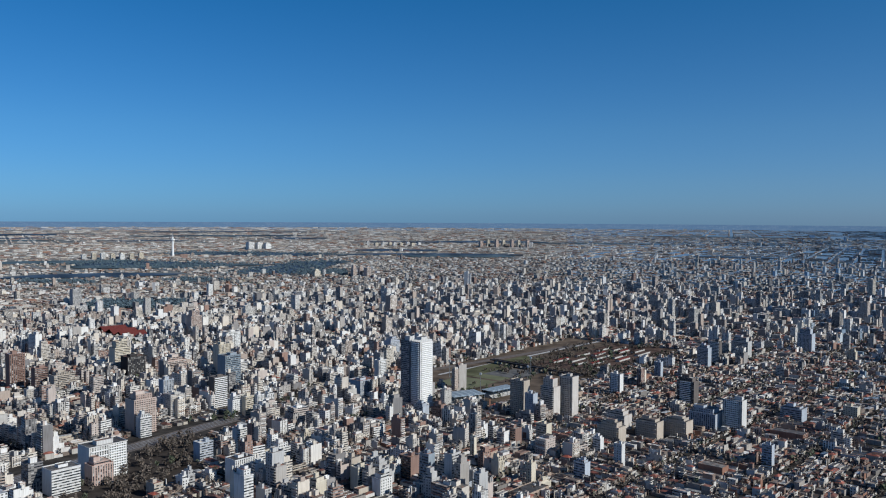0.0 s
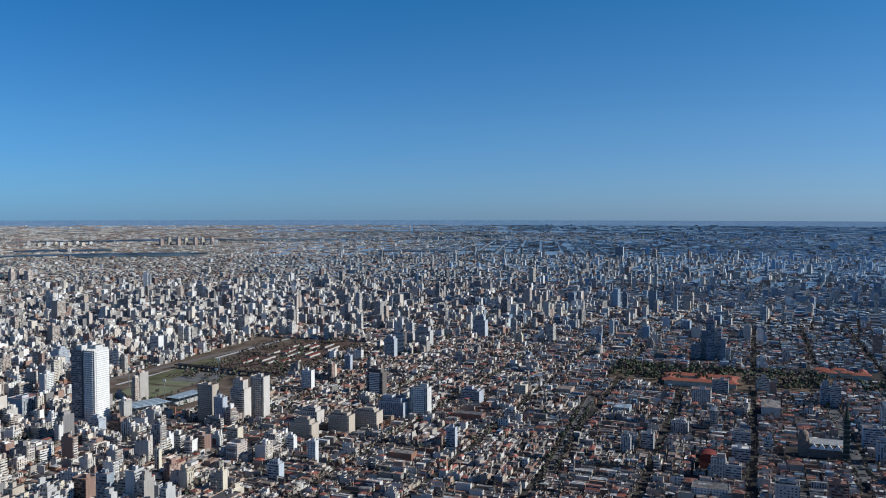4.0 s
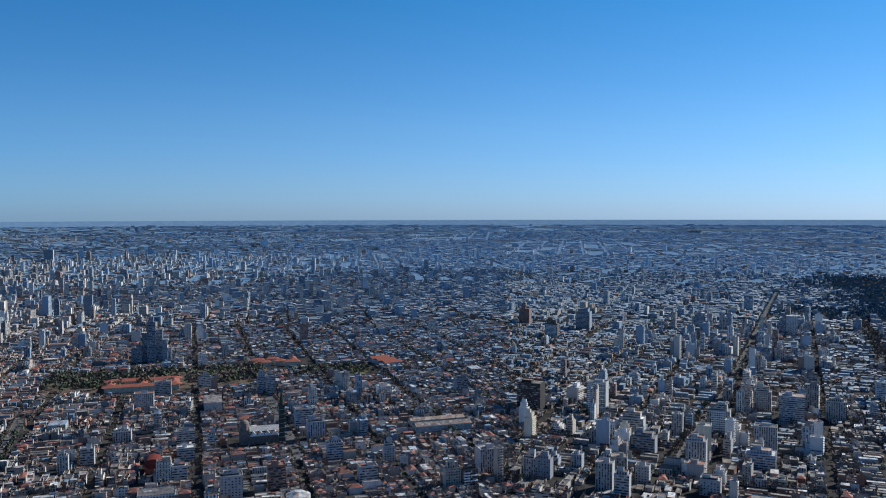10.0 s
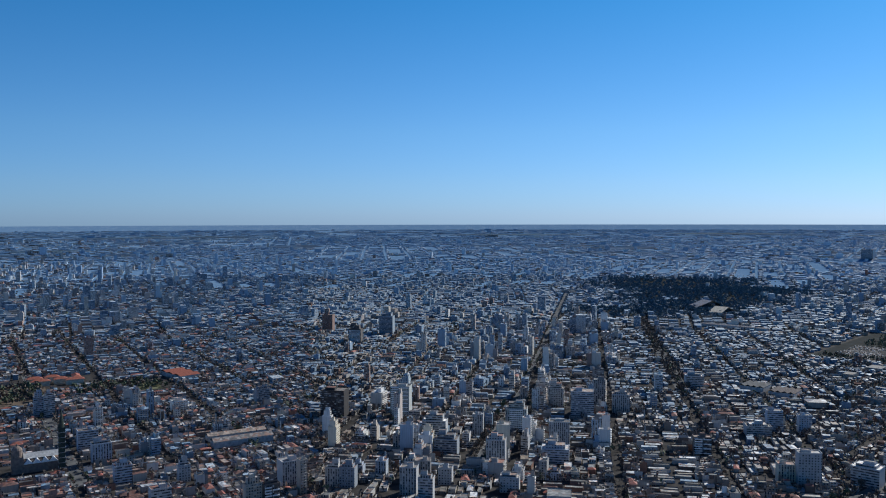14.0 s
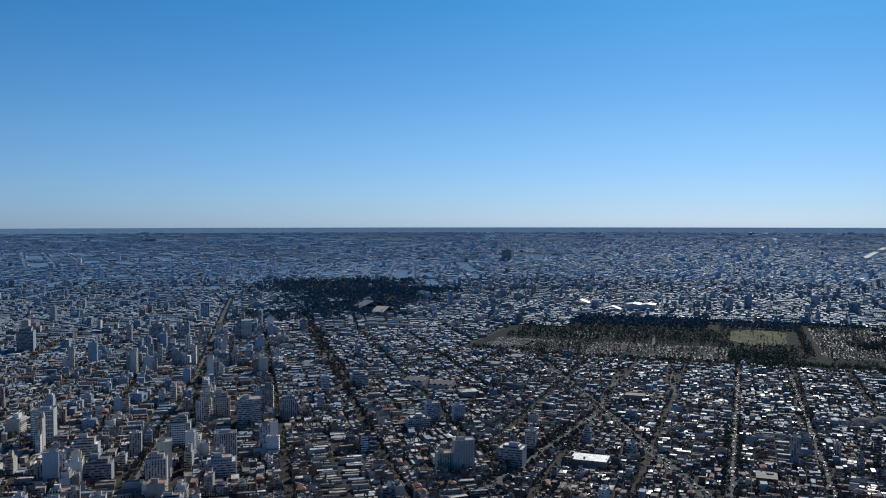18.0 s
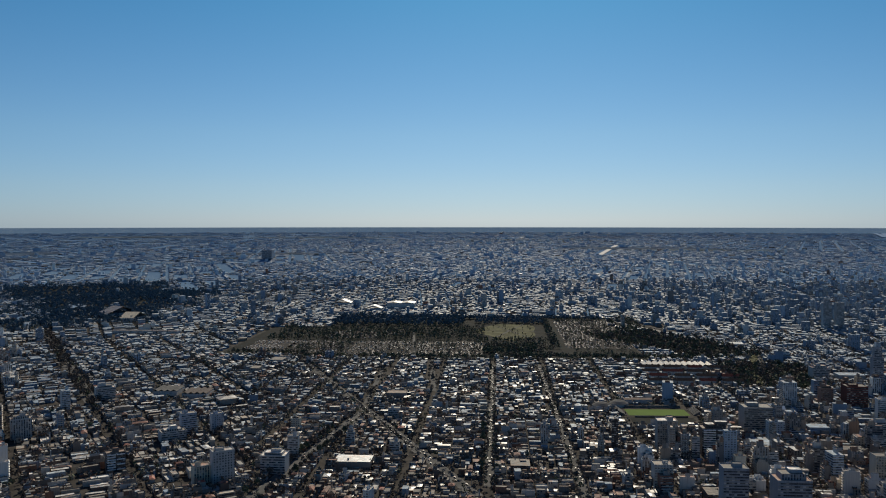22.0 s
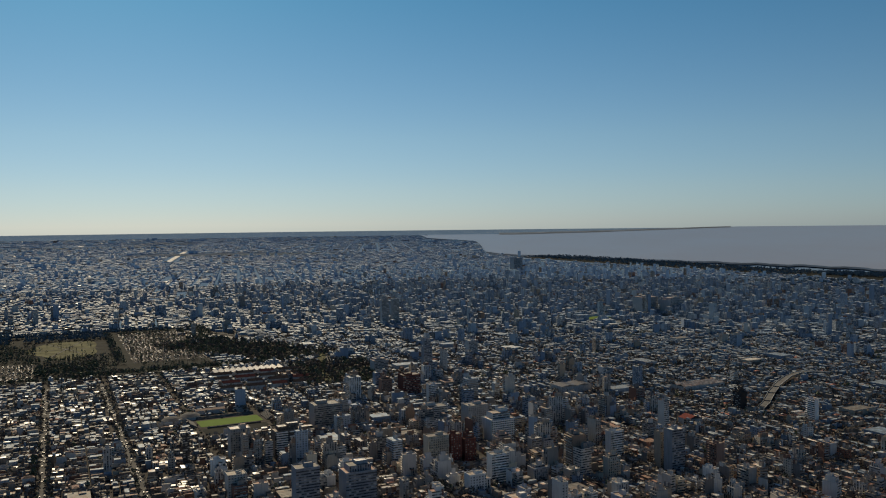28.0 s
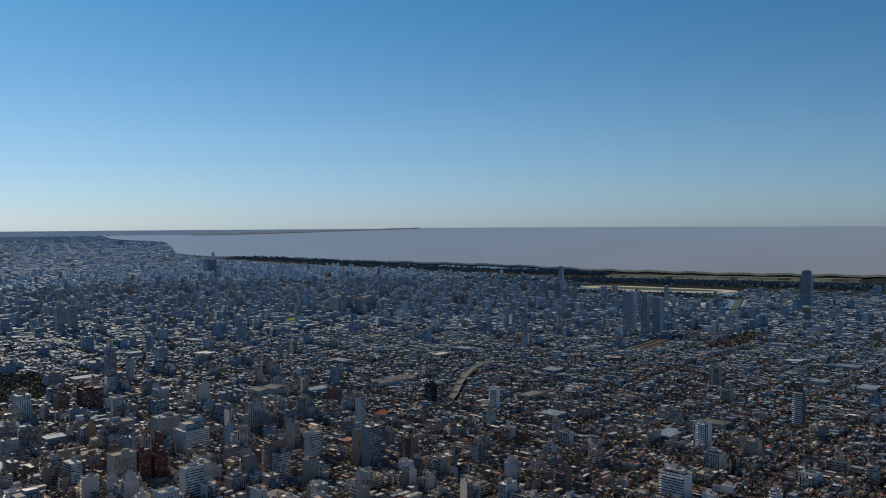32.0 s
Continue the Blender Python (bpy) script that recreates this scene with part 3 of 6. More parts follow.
        ok = ~is_clear(hx, hy, 26) & (street_az(hx, hy) == az) & (r >= rmin) & (r < rmax)
        sets["low"].append(tuple(q[ok] for q in (hx, hy, 0 * hx, rng.uniform(16, 34, m), rng.uniform(24, 52, m), rng.uniform(8.5, 11, m), A[hall])))
    lean = rng.normal(0, 5, shape)  # not every front keeps to the street line
    sets["tall"].append(emit(dt / 2, wt, dt, ht, keep=tall, turned=lean))
    if fine or rmax < 3700:  # a rear wing, lower and narrower
        dr = rng.uniform(6, 13, shape)
        sets["tall"].append(emit(dt + dr / 2, wt * rng.uniform(0.5, 0.9, shape), dr, ht * rng.uniform(0.55, 0.97, shape), keep=tall & (rng.random(shape) < 0.6), shift=rng.uniform(-1, 1, shape)))
    return sets


def random_slots(n, low, tiles=0.15):
    """Materials by lot: 0 facade, 1 party wall, 2 flat roof, 3 tile, 4 sheet metal, 5 and 6 house walls."""
    roof = rng.choice((2, 3, 4), n, p=(0.915 - tiles, tiles, 0.085) if low else (0.95, 0.0, 0.05))
    if low:
        return np.where(rng.random(n) < 0.5, 5, 6), np.where(rng.random(n) < 0.8, 6, 5), roof
    return np.zeros(n, int), np.where(rng.random(n) < 0.5, 1, 0), roof


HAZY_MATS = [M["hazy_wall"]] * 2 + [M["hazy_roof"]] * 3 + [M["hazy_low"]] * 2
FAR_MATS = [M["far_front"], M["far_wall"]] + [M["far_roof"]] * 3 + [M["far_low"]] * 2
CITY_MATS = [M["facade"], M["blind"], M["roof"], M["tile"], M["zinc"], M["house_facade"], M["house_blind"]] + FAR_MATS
DIM_MATS = [M["dim_facade"], M["dim_blind"]] + CITY_MATS[2:]


def hip_arrays(x, y, z, w, d, h, az, slot=3):
    """Hipped tile roofs over boxes: four slopes and a narrow ridge."""
    n = len(x)
    c, s = np.cos(np.radians(az)), -np.sin(np.radians(az))
    ring = np.array([(-1, -1), (1, -1), (1, 1), (-1, 1)]) * 0.5
    vs = []
    for up in (0.0, 1.0):
        kw, kd = (w * 1.06, d * 1.06) if not up else (np.maximum(w - d, w * 0.06), np.maximum(d - w, d * 0.06))
        lx, ly = ring[None, :, 0] * kw[:, None], ring[None, :, 1] * kd[:, None]
        vs.append(np.stack([x[:, None] + lx * c[:, None] - ly * s[:, None], y[:, None] + lx * s[:, None] + ly * c[:, None],
                            np.broadcast_to((z + h * up)[:, None], (n, 4))], 2))
    one = np.array([(0, 1, 5, 4), (1, 2, 6, 5), (2, 3, 7, 6), (3, 0, 4, 7), (4, 5, 6, 7)])
    f = (one[None] + (np.arange(n) * 8)[:, None, None]).reshape(-1, 4)
    return np.concatenate(vs, 1).reshape(-1, 3), f, np.full(len(f), slot), np.zeros((len(f) * 4, 2))


# how the share of haze-tinted walls and roofs grows with distance
HAZE_AT, HAZE = (900, 1500, 2100, 2800, 4500, 8000), (0.0, 0.32, 0.56, 0.74, 0.86, 0.93)


def build(sets, fine, tiles=0.15):
    pieces = []
    for kind, group in sets.items():
        for x, y, z, w, d, h, az in group:
            fa, bl, ro = random_slots(len(x), kind == "low", tiles)
            if kind == "low":
                ro = np.where((w > 15) & (ro == 3), 2, ro)
            b, r = (np.degrees(np.arctan2(x - EYE[0], y - EYE[1])) + 90) % 360 - 90, np.hypot(x - EYE[0], y - EYE[1])
            # haze-tinted lots: more with distance, and more with bearing
            plain = rng.random(len(x)) < np.minimum(np.interp(r, HAZE_AT, HAZE) * np.interp(b, (20, 56, 108, 135), (0.0, 1.0, 1.0, 1.5)), 0.94)
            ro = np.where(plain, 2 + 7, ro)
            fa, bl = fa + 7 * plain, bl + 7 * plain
            pieces.append(box_arrays(x, y, z, w, d, h, az, fa, bl, ro))
            if kind == "low" and fine:
                t = (ro == 3) & (w > 4) & (d > 4)
                pieces.append(hip_arrays(x[t], y[t], (z + h)[t] + 0.05, w[t], d[t], np.minimum(w[t], d[t]) * rng.uniform(0.18, 0.3, t.sum()), az[t]))
                t = (ro == 4) & (w > 3) & (d > 3) & (rng.random(len(w)) < 0.7)  # low-pitched sheet metal
                pieces.append(hip_arrays(x[t], y[t], (z + h)[t] + 0.05, w[t], d[t], np.minimum(w[t], d[t]) * rng.uniform(0.05, 0.11, t.sum()), az[t], 4))
            if kind == "tall":
                for share, big in ((0.95, 1.0), (0.7, 0.6), (0.6, 0.45)) if fine else ((0.4, 1.0),):
                    sub = rng.random(len(x)) < share
                    m = int(sub.sum())
                    pieces.append(box_arrays(x[sub] + rng.uniform(-4, 4, m), y[sub] + rng.uniform(-4, 4, m), z[sub] + h[sub] - 0.8, np.maximum(2.2, w[sub] * rng.uniform(0.25, 0.6, m) * big),
                                             d[sub] * rng.uniform(0.2, 0.6, m) * big, rng.uniform(3, 6.5, m), az[sub], np.ones(m, int), np.ones(m, int), np.full(m, 2)))
                if fine:  # balcony bands on the street fronts
                    b = rng.random(len(x)) < np.where(np.hypot(x - EYE[0], y - EYE[1]) < 1350, 0.7, 0.25)
                    xs, ys, zs, ws, ds, hs, zz = [], [], [], [], [], [], []
                    for level in range(1, 18):
                        on = b & (level * 3.0 < h - 2) & (np.hypot(x - EYE[0], y - EYE[1]) < 1700)
                        a = np.radians(az[on])
                        for sg in (1.0, -1.0):
                            off = (d[on] / 2 + 0.55) * sg
                            xs.append(x[on] + off * np.sin(a)), ys.append(y[on] + off * np.cos(a)), zs.append(np.full(on.sum(), level * 3.0))
                            ws.append(w[on] * 0.82), ds.append(np.full(on.sum(), 1.1)), hs.append(np.full(on.sum(), 1.0)), zz.append(az[on])
                    xs, ys, zs, ws, ds, hs, zz = (np.concatenate(q) for q in (xs, ys, zs, ws, ds, hs, zz))
                    e = np.ones(len(xs), int)
                    pieces.append(box_arrays(xs, ys, zs, ws, ds, hs, zz, e, e, e))
    return pieces


def take(group, count):
    """Splits off the lots nearest the eye, as rows, and leaves the rest."""
    x, y = group[0], group[1]
    order = np.argsort(np.hypot(x - EYE[0], y - EYE[1]))
    b = np.degrees(np.arctan2(x - EYE[0], y - EYE[1])) % 360
    first = [k for k in order if (b[k] < 187 or b[k] > 333) and math.hypot(x[k] - EYE[0], y[k] - EYE[1]) > 840][:count]
    rest = np.ones(len(x), bool)
    rest[first] = False
    return [[a[k] for a in group] for k in first], tuple(a[rest] for a in group)


def clump_arrays(x, y, z, rad, high, n, slot=0, size=1.0):
    """Crowns as many small leaf or twig clumps, with gaps between."""
    m = len(x)
    u = rng.normal(size=(m, n, 3))
    u /= np.linalg.norm(u, axis=2, keepdims=True)
    u *= rng.uniform(0.35, 1.0, (m, n, 1))
    c = np.stack([x, y, z], 1)[:, None] + u * np.stack([rad, rad, high * 0.5], 1)[:, None]
    c[:, :, 2] += (high * 0.62)[:, None]
    a, b = rng.normal(size=(2, m, n, 3))
    a /= np.linalg.norm(a, axis=2, keepdims=True)
    b -= a * (a * b).sum(2, keepdims=True)
    b /= np.linalg.norm(b, axis=2, keepdims=True)
    k = (rad[:, None] * rng.uniform(0.28, 0.6, (m, n)) * size)[:, :, None]
    v = np.stack([c - a * k - b * k * 0.7, c + a * k * 0.8 - b * k, c + a * k + b * k * 0.6, c - a * k * 0.6 + b * k], 2).reshape(-1, 3)
    f = np.arange(len(v)).reshape(-1, 4)
    return v, f, np.full(len(f), slot), np.zeros((len(v), 2))


def street_trees(az, rmin, rmax, step, n, turn=0.0):
    bx, by = blocks(az, rmin, rmax, True, 1, turn)
    pitch = GRID[az][0]
    half = pitch / 2
    along = np.arange(-half + 6, half - 5, step)
    out = []
    c, s = math.cos(radians(az + turn)), -math.sin(radians(az + turn))
    for side in range(2):
        for kerb in (-4.5, 4.5):
            lx, ly = (along, 0 * along + half + kerb) if side else (0 * along + half + kerb, along)
            x = (bx[:, None] + lx * c - ly * s + rng.normal(0, 0.8, (len(bx), len(along)))).ravel()
            y = (by[:, None] + lx * s + ly * c + rng.normal(0, 0.8, (len(bx), len(along)))).ravel()
            lush = np.repeat(rng.random(len(bx)), len(along))
            ok = (rng.random(len(x)) < lush ** (0.8 if az < 40 else 1.3) * (0.9 if step < 15 else 0.7)) & ~is_clear(x, y, 2)
            out.append((x[ok], y[ok]))
    x, y = np.concatenate([o[0] for o in out]), np.concatenate([o[1] for o in out])
    m = len(x)
    green = rng.random(m) < 0.13
    pieces = []
    for sel, slot in ((~green, 0), (green, 1)):
        k = int(sel.sum())
        pieces.append(clump_arrays(x[sel], y[sel], np.full(k, 1.0), rng.uniform(2.5, 4.5, k) * (step / 9) ** 0.3, rng.uniform(6, 10, k), n, slot, 0.8 if step < 15 else 1.0))
    return pieces

# ---- building blocks for things ----
def root(name, m, label, category, group=""):
    ob = new(name)
    ob.matrix_world = m
    ob.empty_display_size = 1
    return tagged(ob, label, category, group)


def part(name, me, parent, label=""):
    ob = new(name, me)
    ob.parent = parent
    return tagged(ob, label) if label else ob


def cuboid(name, x, y, z, w, d, h, mats, roof=2):
    """One upright box in local axes; x, y its middle and z its foot. mats: facade, side, top."""
    one = lambda k: np.array([float(k)])
    v, f, s, uv = box_arrays(one(x), one(y), one(z), one(w), one(d), one(h), one(0), np.array([0]), np.array([1]), np.array([roof]))
    return mesh_from(name, v, f, mats, np.minimum(s, 2), uv)


def solid(name, x, y, z, w, d, h, mat):
    """A closed box of one material with its bottom."""
    bm = bmesh.new()
    bmesh.ops.create_cube(bm, size=1, matrix=Matrix.LocRotScale((x, y, z + h / 2), None, (w, d, h)))
    return from_bm(name, bm, mat)


def from_bm(name, bm, mat):
    me = bpy.data.meshes.new(name)
    bm.to_mesh(me)
    bm.free()
    me.materials.append(mat)
    return me


def drum(name, x, y, z, r, h, mat, r2=None, sides=10):
    bm = bmesh.new()
    bmesh.ops.create_cone(bm, cap_ends=True, segments=sides, radius1=r, radius2=r if r2 is None else r2, depth=h, matrix=Matrix.Translation((x, y, z + h / 2)))
    return from_bm(name, bm, mat)


def rim_mesh(name, w, d, z, h, t, mat):
    """A parapet ring round a flat roof."""
    bm = bmesh.new()
    for x, y, a, b in ((0, d / 2 - t / 2, w, t), (0, -d / 2 + t / 2, w, t), (w / 2 - t / 2, 0, t, d - 2 * t), (-w / 2 + t / 2, 0, t, d - 2 * t)):
        bmesh.ops.create_cube(bm, size=1, matrix=Matrix.LocRotScale((x, y, z + h / 2), None, (a, b, h)))
    return from_bm(name, bm, mat)


STYLES = {  # wall, side wall, balconies, words
    "white": ((0.80, 0.80, 0.78), (0.82, 0.82, 0.81), False, "white rendered apartment block with blank party walls"),
    "whiteb": ((0.74, 0.73, 0.70), (0.80, 0.79, 0.77), True, "white apartment tower with rows of balconies"),
    "cream": ((0.70, 0.62, 0.48), (0.74, 0.67, 0.54), False, "cream rendered apartment block with blank party walls"),
    "tanb": ((0.53, 0.46, 0.38), (0.57, 0.50, 0.42), True, "tan apartment building with long balconies"),
    "pink": ((0.60, 0.44, 0.38), (0.62, 0.47, 0.41), False, "pale pink rendered apartment block"),
    "pinkb": ((0.55, 0.42, 0.36), (0.62, 0.52, 0.46), True, "pinkish apartment tower with balconies"),
    "brick": ((0.27, 0.165, 0.13), (0.31, 0.205, 0.17), True, "red brick apartment building with balconies"),
    "red": ((0.20, 0.06, 0.045), (0.20, 0.065, 0.05), False, "dark red brick apartment tower"),
    "dark": ((0.05, 0.045, 0.045), (0.045, 0.04, 0.04), False, "dark brown clad tower block"),
    "darkb": ((0.12, 0.105, 0.095), (0.17, 0.15, 0.14), True, "dark apartment tower with pale balcony fronts"),
    "grey": ((0.50, 0.49, 0.48), (0.55, 0.545, 0.54), False, "grey rendered block with blank side walls"),
    "greyb": ((0.60, 0.56, 0.51), (0.64, 0.60, 0.56), True, "grey concrete apartment tower with balconies"),
    # mostly white walls, with their blue sky-lit shade put into the colour
    "paleblue": ((0.46, 0.50, 0.56), (0.50, 0.55, 0.62), False, "pale blue-grey apartment block"),
    "glass": ((0.26, 0.33, 0.40), (0.34, 0.40, 0.46), False, "blue-grey glazed high-rise tower block"),
    "greenb": ((0.42, 0.47, 0.45), (0.55, 0.57, 0.55), True, "greenish glass-fronted apartment tower with balconies"),
    # duller walls, also given to towers with shaded fronts to imitate that shade
    "stone": ((0.40, 0.375, 0.345), (0.46, 0.43, 0.40), True, "dull grey-brown apartment tower with balconies"),
    "sandy": ((0.54, 0.46, 0.36), (0.58, 0.50, 0.40), False, "sand-coloured rendered apartment block"),
    "slate": ((0.30, 0.33, 0.37), (0.34, 0.37, 0.41), False, "slate-grey glazed tower block"),
    "pale": ((0.55, 0.545, 0.54), (0.60, 0.60, 0.595), False, "pale grey apartment tower with blank sides"),
    "cyan": ((0.38, 0.52, 0.58), (0.55, 0.62, 0.66), True, "light turquoise apartment tower with balconies"),
}
SKIN = {}
for key, (wall, side, *_rest) in STYLES.items():
    jitter = lambda c: [tuple(min(0.82, q * k * 0.92) for q in c) for k in (1.0, 0.9, 1.06, 0.96)]
    SKIN[key] = [wall_mat(key + " front", False, False, jitter(wall), (2.7, 2.95) if key != "glass" else (1.9, 3.2)), wall_mat(key + " side", False, True, jitter(side)), M["roof_ob"]]


def tower(x, y, w, d, h, az, style, group="apartment buildings", clear=True, floors=True):
    """An apartment building: shaft, parapet, roof rooms, tank and its balconies."""
    if clear:
        keep_clear(x, y, d / 2 + 2, w / 2 + 2, az)
    pick = random.Random(int(x * 7 + y * 13))
    skin = SKIN[style]
    words = STYLES[style][3]
    label = ("tall " if h > 55 else "slender " if h > 2.6 * w else "broad " if w > 30 else "low " if h < 18 else "") + words
    ob = root("apartment_building", spot(x, y, 0, az), label, "building", group)
    step = pick.choice((0, 0, 0.12, 0.2))
    top = h * (1 - step)
    shaft = part("shaft", cuboid("shaft", 0, 0, 0, w, d, top, skin), ob)
    if step:
        part("upper_storey", cuboid("upper_storey", 0, 0, top - 0.6, w * 0.72, d * 0.7, h - top + 0.6, skin), ob)
    part("parapet", rim_mesh("parapet", w + 0.3, d + 0.3, top - 0.9, 1.1, 0.35, skin[1]), shaft)
    rw, rd, rh = w * pick.uniform(0.25, 0.45), d * pick.uniform(0.3, 0.5), pick.uniform(3.0, 5.5)
    part("stair_head", cuboid("stair_head", w * pick.uniform(-0.2, 0.2), d * pick.uniform(-0.15, 0.15), h - 0.8, rw, rd, rh, [skin[1], skin[1], skin[2]]), ob)
    if pick.random() < 0.6 and not step:
        part("water_tank", drum("water_tank", w * pick.uniform(-0.35, 0.35), d * pick.uniform(-0.3, 0.3), h - 0.8, 1.3, 2.6, M["concrete"]), ob)
    if STYLES[style][2] and floors:
        n = int((top - 2) / 2.95)
        bw = w * pick.choice((0.9, 0.42, 0.62))
        mesh = solid("balcony", 0, 0, 0, bw, 1.3, 1.05, M["white"] if style in ("darkb", "whiteb", "greenb", "cyan") else skin[1])
        for side in (-1, 1):
            for k in range(1, n + 1):
                for off in ((-0.24, 0.24) if bw < w * 0.5 else (0,)):
                    if bw < w * 0.5 and (k % 2 == 0 or n > 16) and off > 0:
                        continue
                    b = part("balcony", mesh, shaft)
                    b.location = (off * w, side * (d / 2 + 0.63), k * 2.95)
    return ob


def house(x, y, w, d, h, az, tile, pick):
    """A low town house: walls, roof, parapet or hipped tiles, and a tank or shed on the roof."""
    kind = "low house with hipped red tile roof" if tile else pick.choice(("low town house with flat roof terrace", "low town house with grey flat roof", "two-storey town house with flat roof"))
    if h > 6:
        kind = kind.replace("low ", "two-storey ", 1)
    ob = root("town_house", spot(x, y, 0, az), kind, "house", "town houses")
    wall = part("wall", cuboid("wall", 0, 0, 0, w, d, h, [M["facade_ob"], M["blind_ob"], M["roof_ob"]]), ob)
    if tile:
        v, f, s, uv = hip_arrays(*(np.array([float(q)]) for q in (0, 0, h + 0.05, w, d, min(w, d) * 0.26, 0)))
        part("roof", mesh_from("roof", v, f, [M["tile"]], 0, uv), ob, "red clay tile roof")
    else:
        part("parapet", rim_mesh("parapet", w + 0.1, d + 0.1, h - 0.85, 0.95, 0.22, M["blind_ob"]), wall)
        part("roof_room", cuboid("roof_room", w * 0.15, d * pick.uniform(-0.3, 0.3), h - 0.8, w * 0.45, 4.0, 2.6, [M["blind_ob"], M["blind_ob"], M["roof_ob"]]), ob)
    return ob


def shed(x, y, w, d, h, az, mat, label, name="shed", bays=1, rise=0.18):
    """A long hall: walls and one pitched metal roof for each bay."""
    keep_clear(x, y, d / 2 + 2, w / 2 + 2, az)
    ob = root(name, spot(x, y, 0, az), label, "hall")
    part("wall", cuboid("wall", 0, 0, 0, w, d, h, [M["concrete"], M["concrete"], M["roof_ob"]], 4), ob)
    bw = w / bays
    bm = bmesh.new()
    pts = [(-bw / 2 - 0.2, 0), (0, bw * rise), (bw / 2 + 0.2, 0)]
    rows = [[bm.verts.new((px, s * (d / 2 + 0.4), pz)) for px, pz in pts] for s in (-1, 1)]
    low = [[bm.verts.new((px, s * (d / 2 + 0.4), pz - 0.25)) for px, pz in pts] for s in (-1, 1)]
    for i in range(2):
        bm.faces.new((rows[0][i], rows[0][i + 1], rows[1][i + 1], rows[1][i]))
        bm.faces.new((low[0][i + 1], low[0][i], low[1][i], low[1][i + 1]))
        for k in (0, 1):
            bm.faces.new((rows[k][i], rows[k][i + 1], low[k][i + 1], low[k][i]))
    me = from_bm("roof_bay", bm, mat)
    for i in range(bays):
        r = part("roof_bay", me, ob)
        r.location = (-w / 2 + bw * (i + 0.5), 0, h + 0.3)
    return ob


def strip(name, x1, y1, x2, y2, half, mat, z, label, category="road", kind="structure"):
    """A flat strip of ground laid along a line."""
    n = max(2, int(math.hypot(x2 - x1, y2 - y1) / 60))
    k = np.linspace(0, 1, n + 1)
    dx, dy = x2 - x1, y2 - y1
    q = math.hypot(dx, dy)
    nx, ny = dy / q * half, -dx / q * half
    a = np.stack([x1 + dx * k + nx, y1 + dy * k + ny, 0 * k + z], 1)
    b = np.stack([x1 + dx * k - nx, y1 + dy * k - ny, 0 * k + z], 1)
    i = np.arange(n)
    f = np.stack([i, i + 1, n + 1 + i + 1, n + 1 + i], 1)
    return tagged(new(name, mesh_from(name, lay(np.concatenate([a, b])), f, [mat], 0)), label, category, kind=kind)


def area(name, x, y, a, b, az, mat, z, label, category="ground", kind="structure", round_off=False):
    """A flat patch of ground, a half length along az and b half width."""
    n = 12
    if round_off:
        t = np.linspace(0, 2 * math.pi, 36, endpoint=False)
        rr = np.linspace(0.02, 1, 5)[:, None]
        wob = 1 + 0.10 * np.sin(3 * t + x) + 0.06 * np.sin(5 * t + y)
        u, w = (rr * np.cos(t) * wob).ravel(), (rr * np.sin(t) * wob).ravel()
        i, j = np.meshgrid(np.arange(4), np.arange(36), indexing="ij")
        f = np.stack([i * 36 + j, (i + 1) * 36 + j, (i + 1) * 36 + (j + 1) % 36, i * 36 + (j + 1) % 36], 2).reshape(-1, 4)
    else:
        g = np.linspace(-1, 1, n)
        u, w = (q.ravel() for q in np.meshgrid(g, g, indexing="ij"))
        i, j = np.meshgrid(np.arange(n - 1), np.arange(n - 1), indexing="ij")
        f = np.stack([i * n + j, i * n + j + 1, (i + 1) * n + j + 1, (i + 1) * n + j], 2).reshape(-1, 4)
    t = radians(az)
    v = np.stack([x + u * a * math.sin(t) + w * b * math.cos(t), y + u * a * math.cos(t) - w * b * math.sin(t), 0 * u + z], 1)
    me = mesh_from(name, lay(v), f, [mat], 0)
    if me.polygons[len(f) // 2].normal.z < 0:
        me.flip_normals()
    return tagged(new(name, me), label, category, kind=kind)


def grove(x, y, a, b, az, count, green, size=4.0, high=9.0, n=14):
    """Places for a wood: arrays of crowns scattered over a patch."""
    t = radians(az)
    u, w = rng.uniform(-1, 1, (2, count))
    px, py = x + u * a * math.sin(t) + w * b * math.cos(t), y + u * a * math.cos(t) - w * b * math.sin(t)
    sel = rng.random(count) < green
    out = []
    for s, slot in ((~sel, 0), (sel, 1)):
        k = int(s.sum())
        if k:
            # beyond 2450 m every crown takes the haze-tinted colour
            away = math.hypot(x - EYE[0], y - EYE[1])
            more, small = (3, 0.52) if away < 1250 else (2, 0.7) if away < 2450 else (1, 1.0)
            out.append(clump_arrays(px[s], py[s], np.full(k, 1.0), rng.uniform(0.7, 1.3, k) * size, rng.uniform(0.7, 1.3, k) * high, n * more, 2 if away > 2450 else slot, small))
    return out


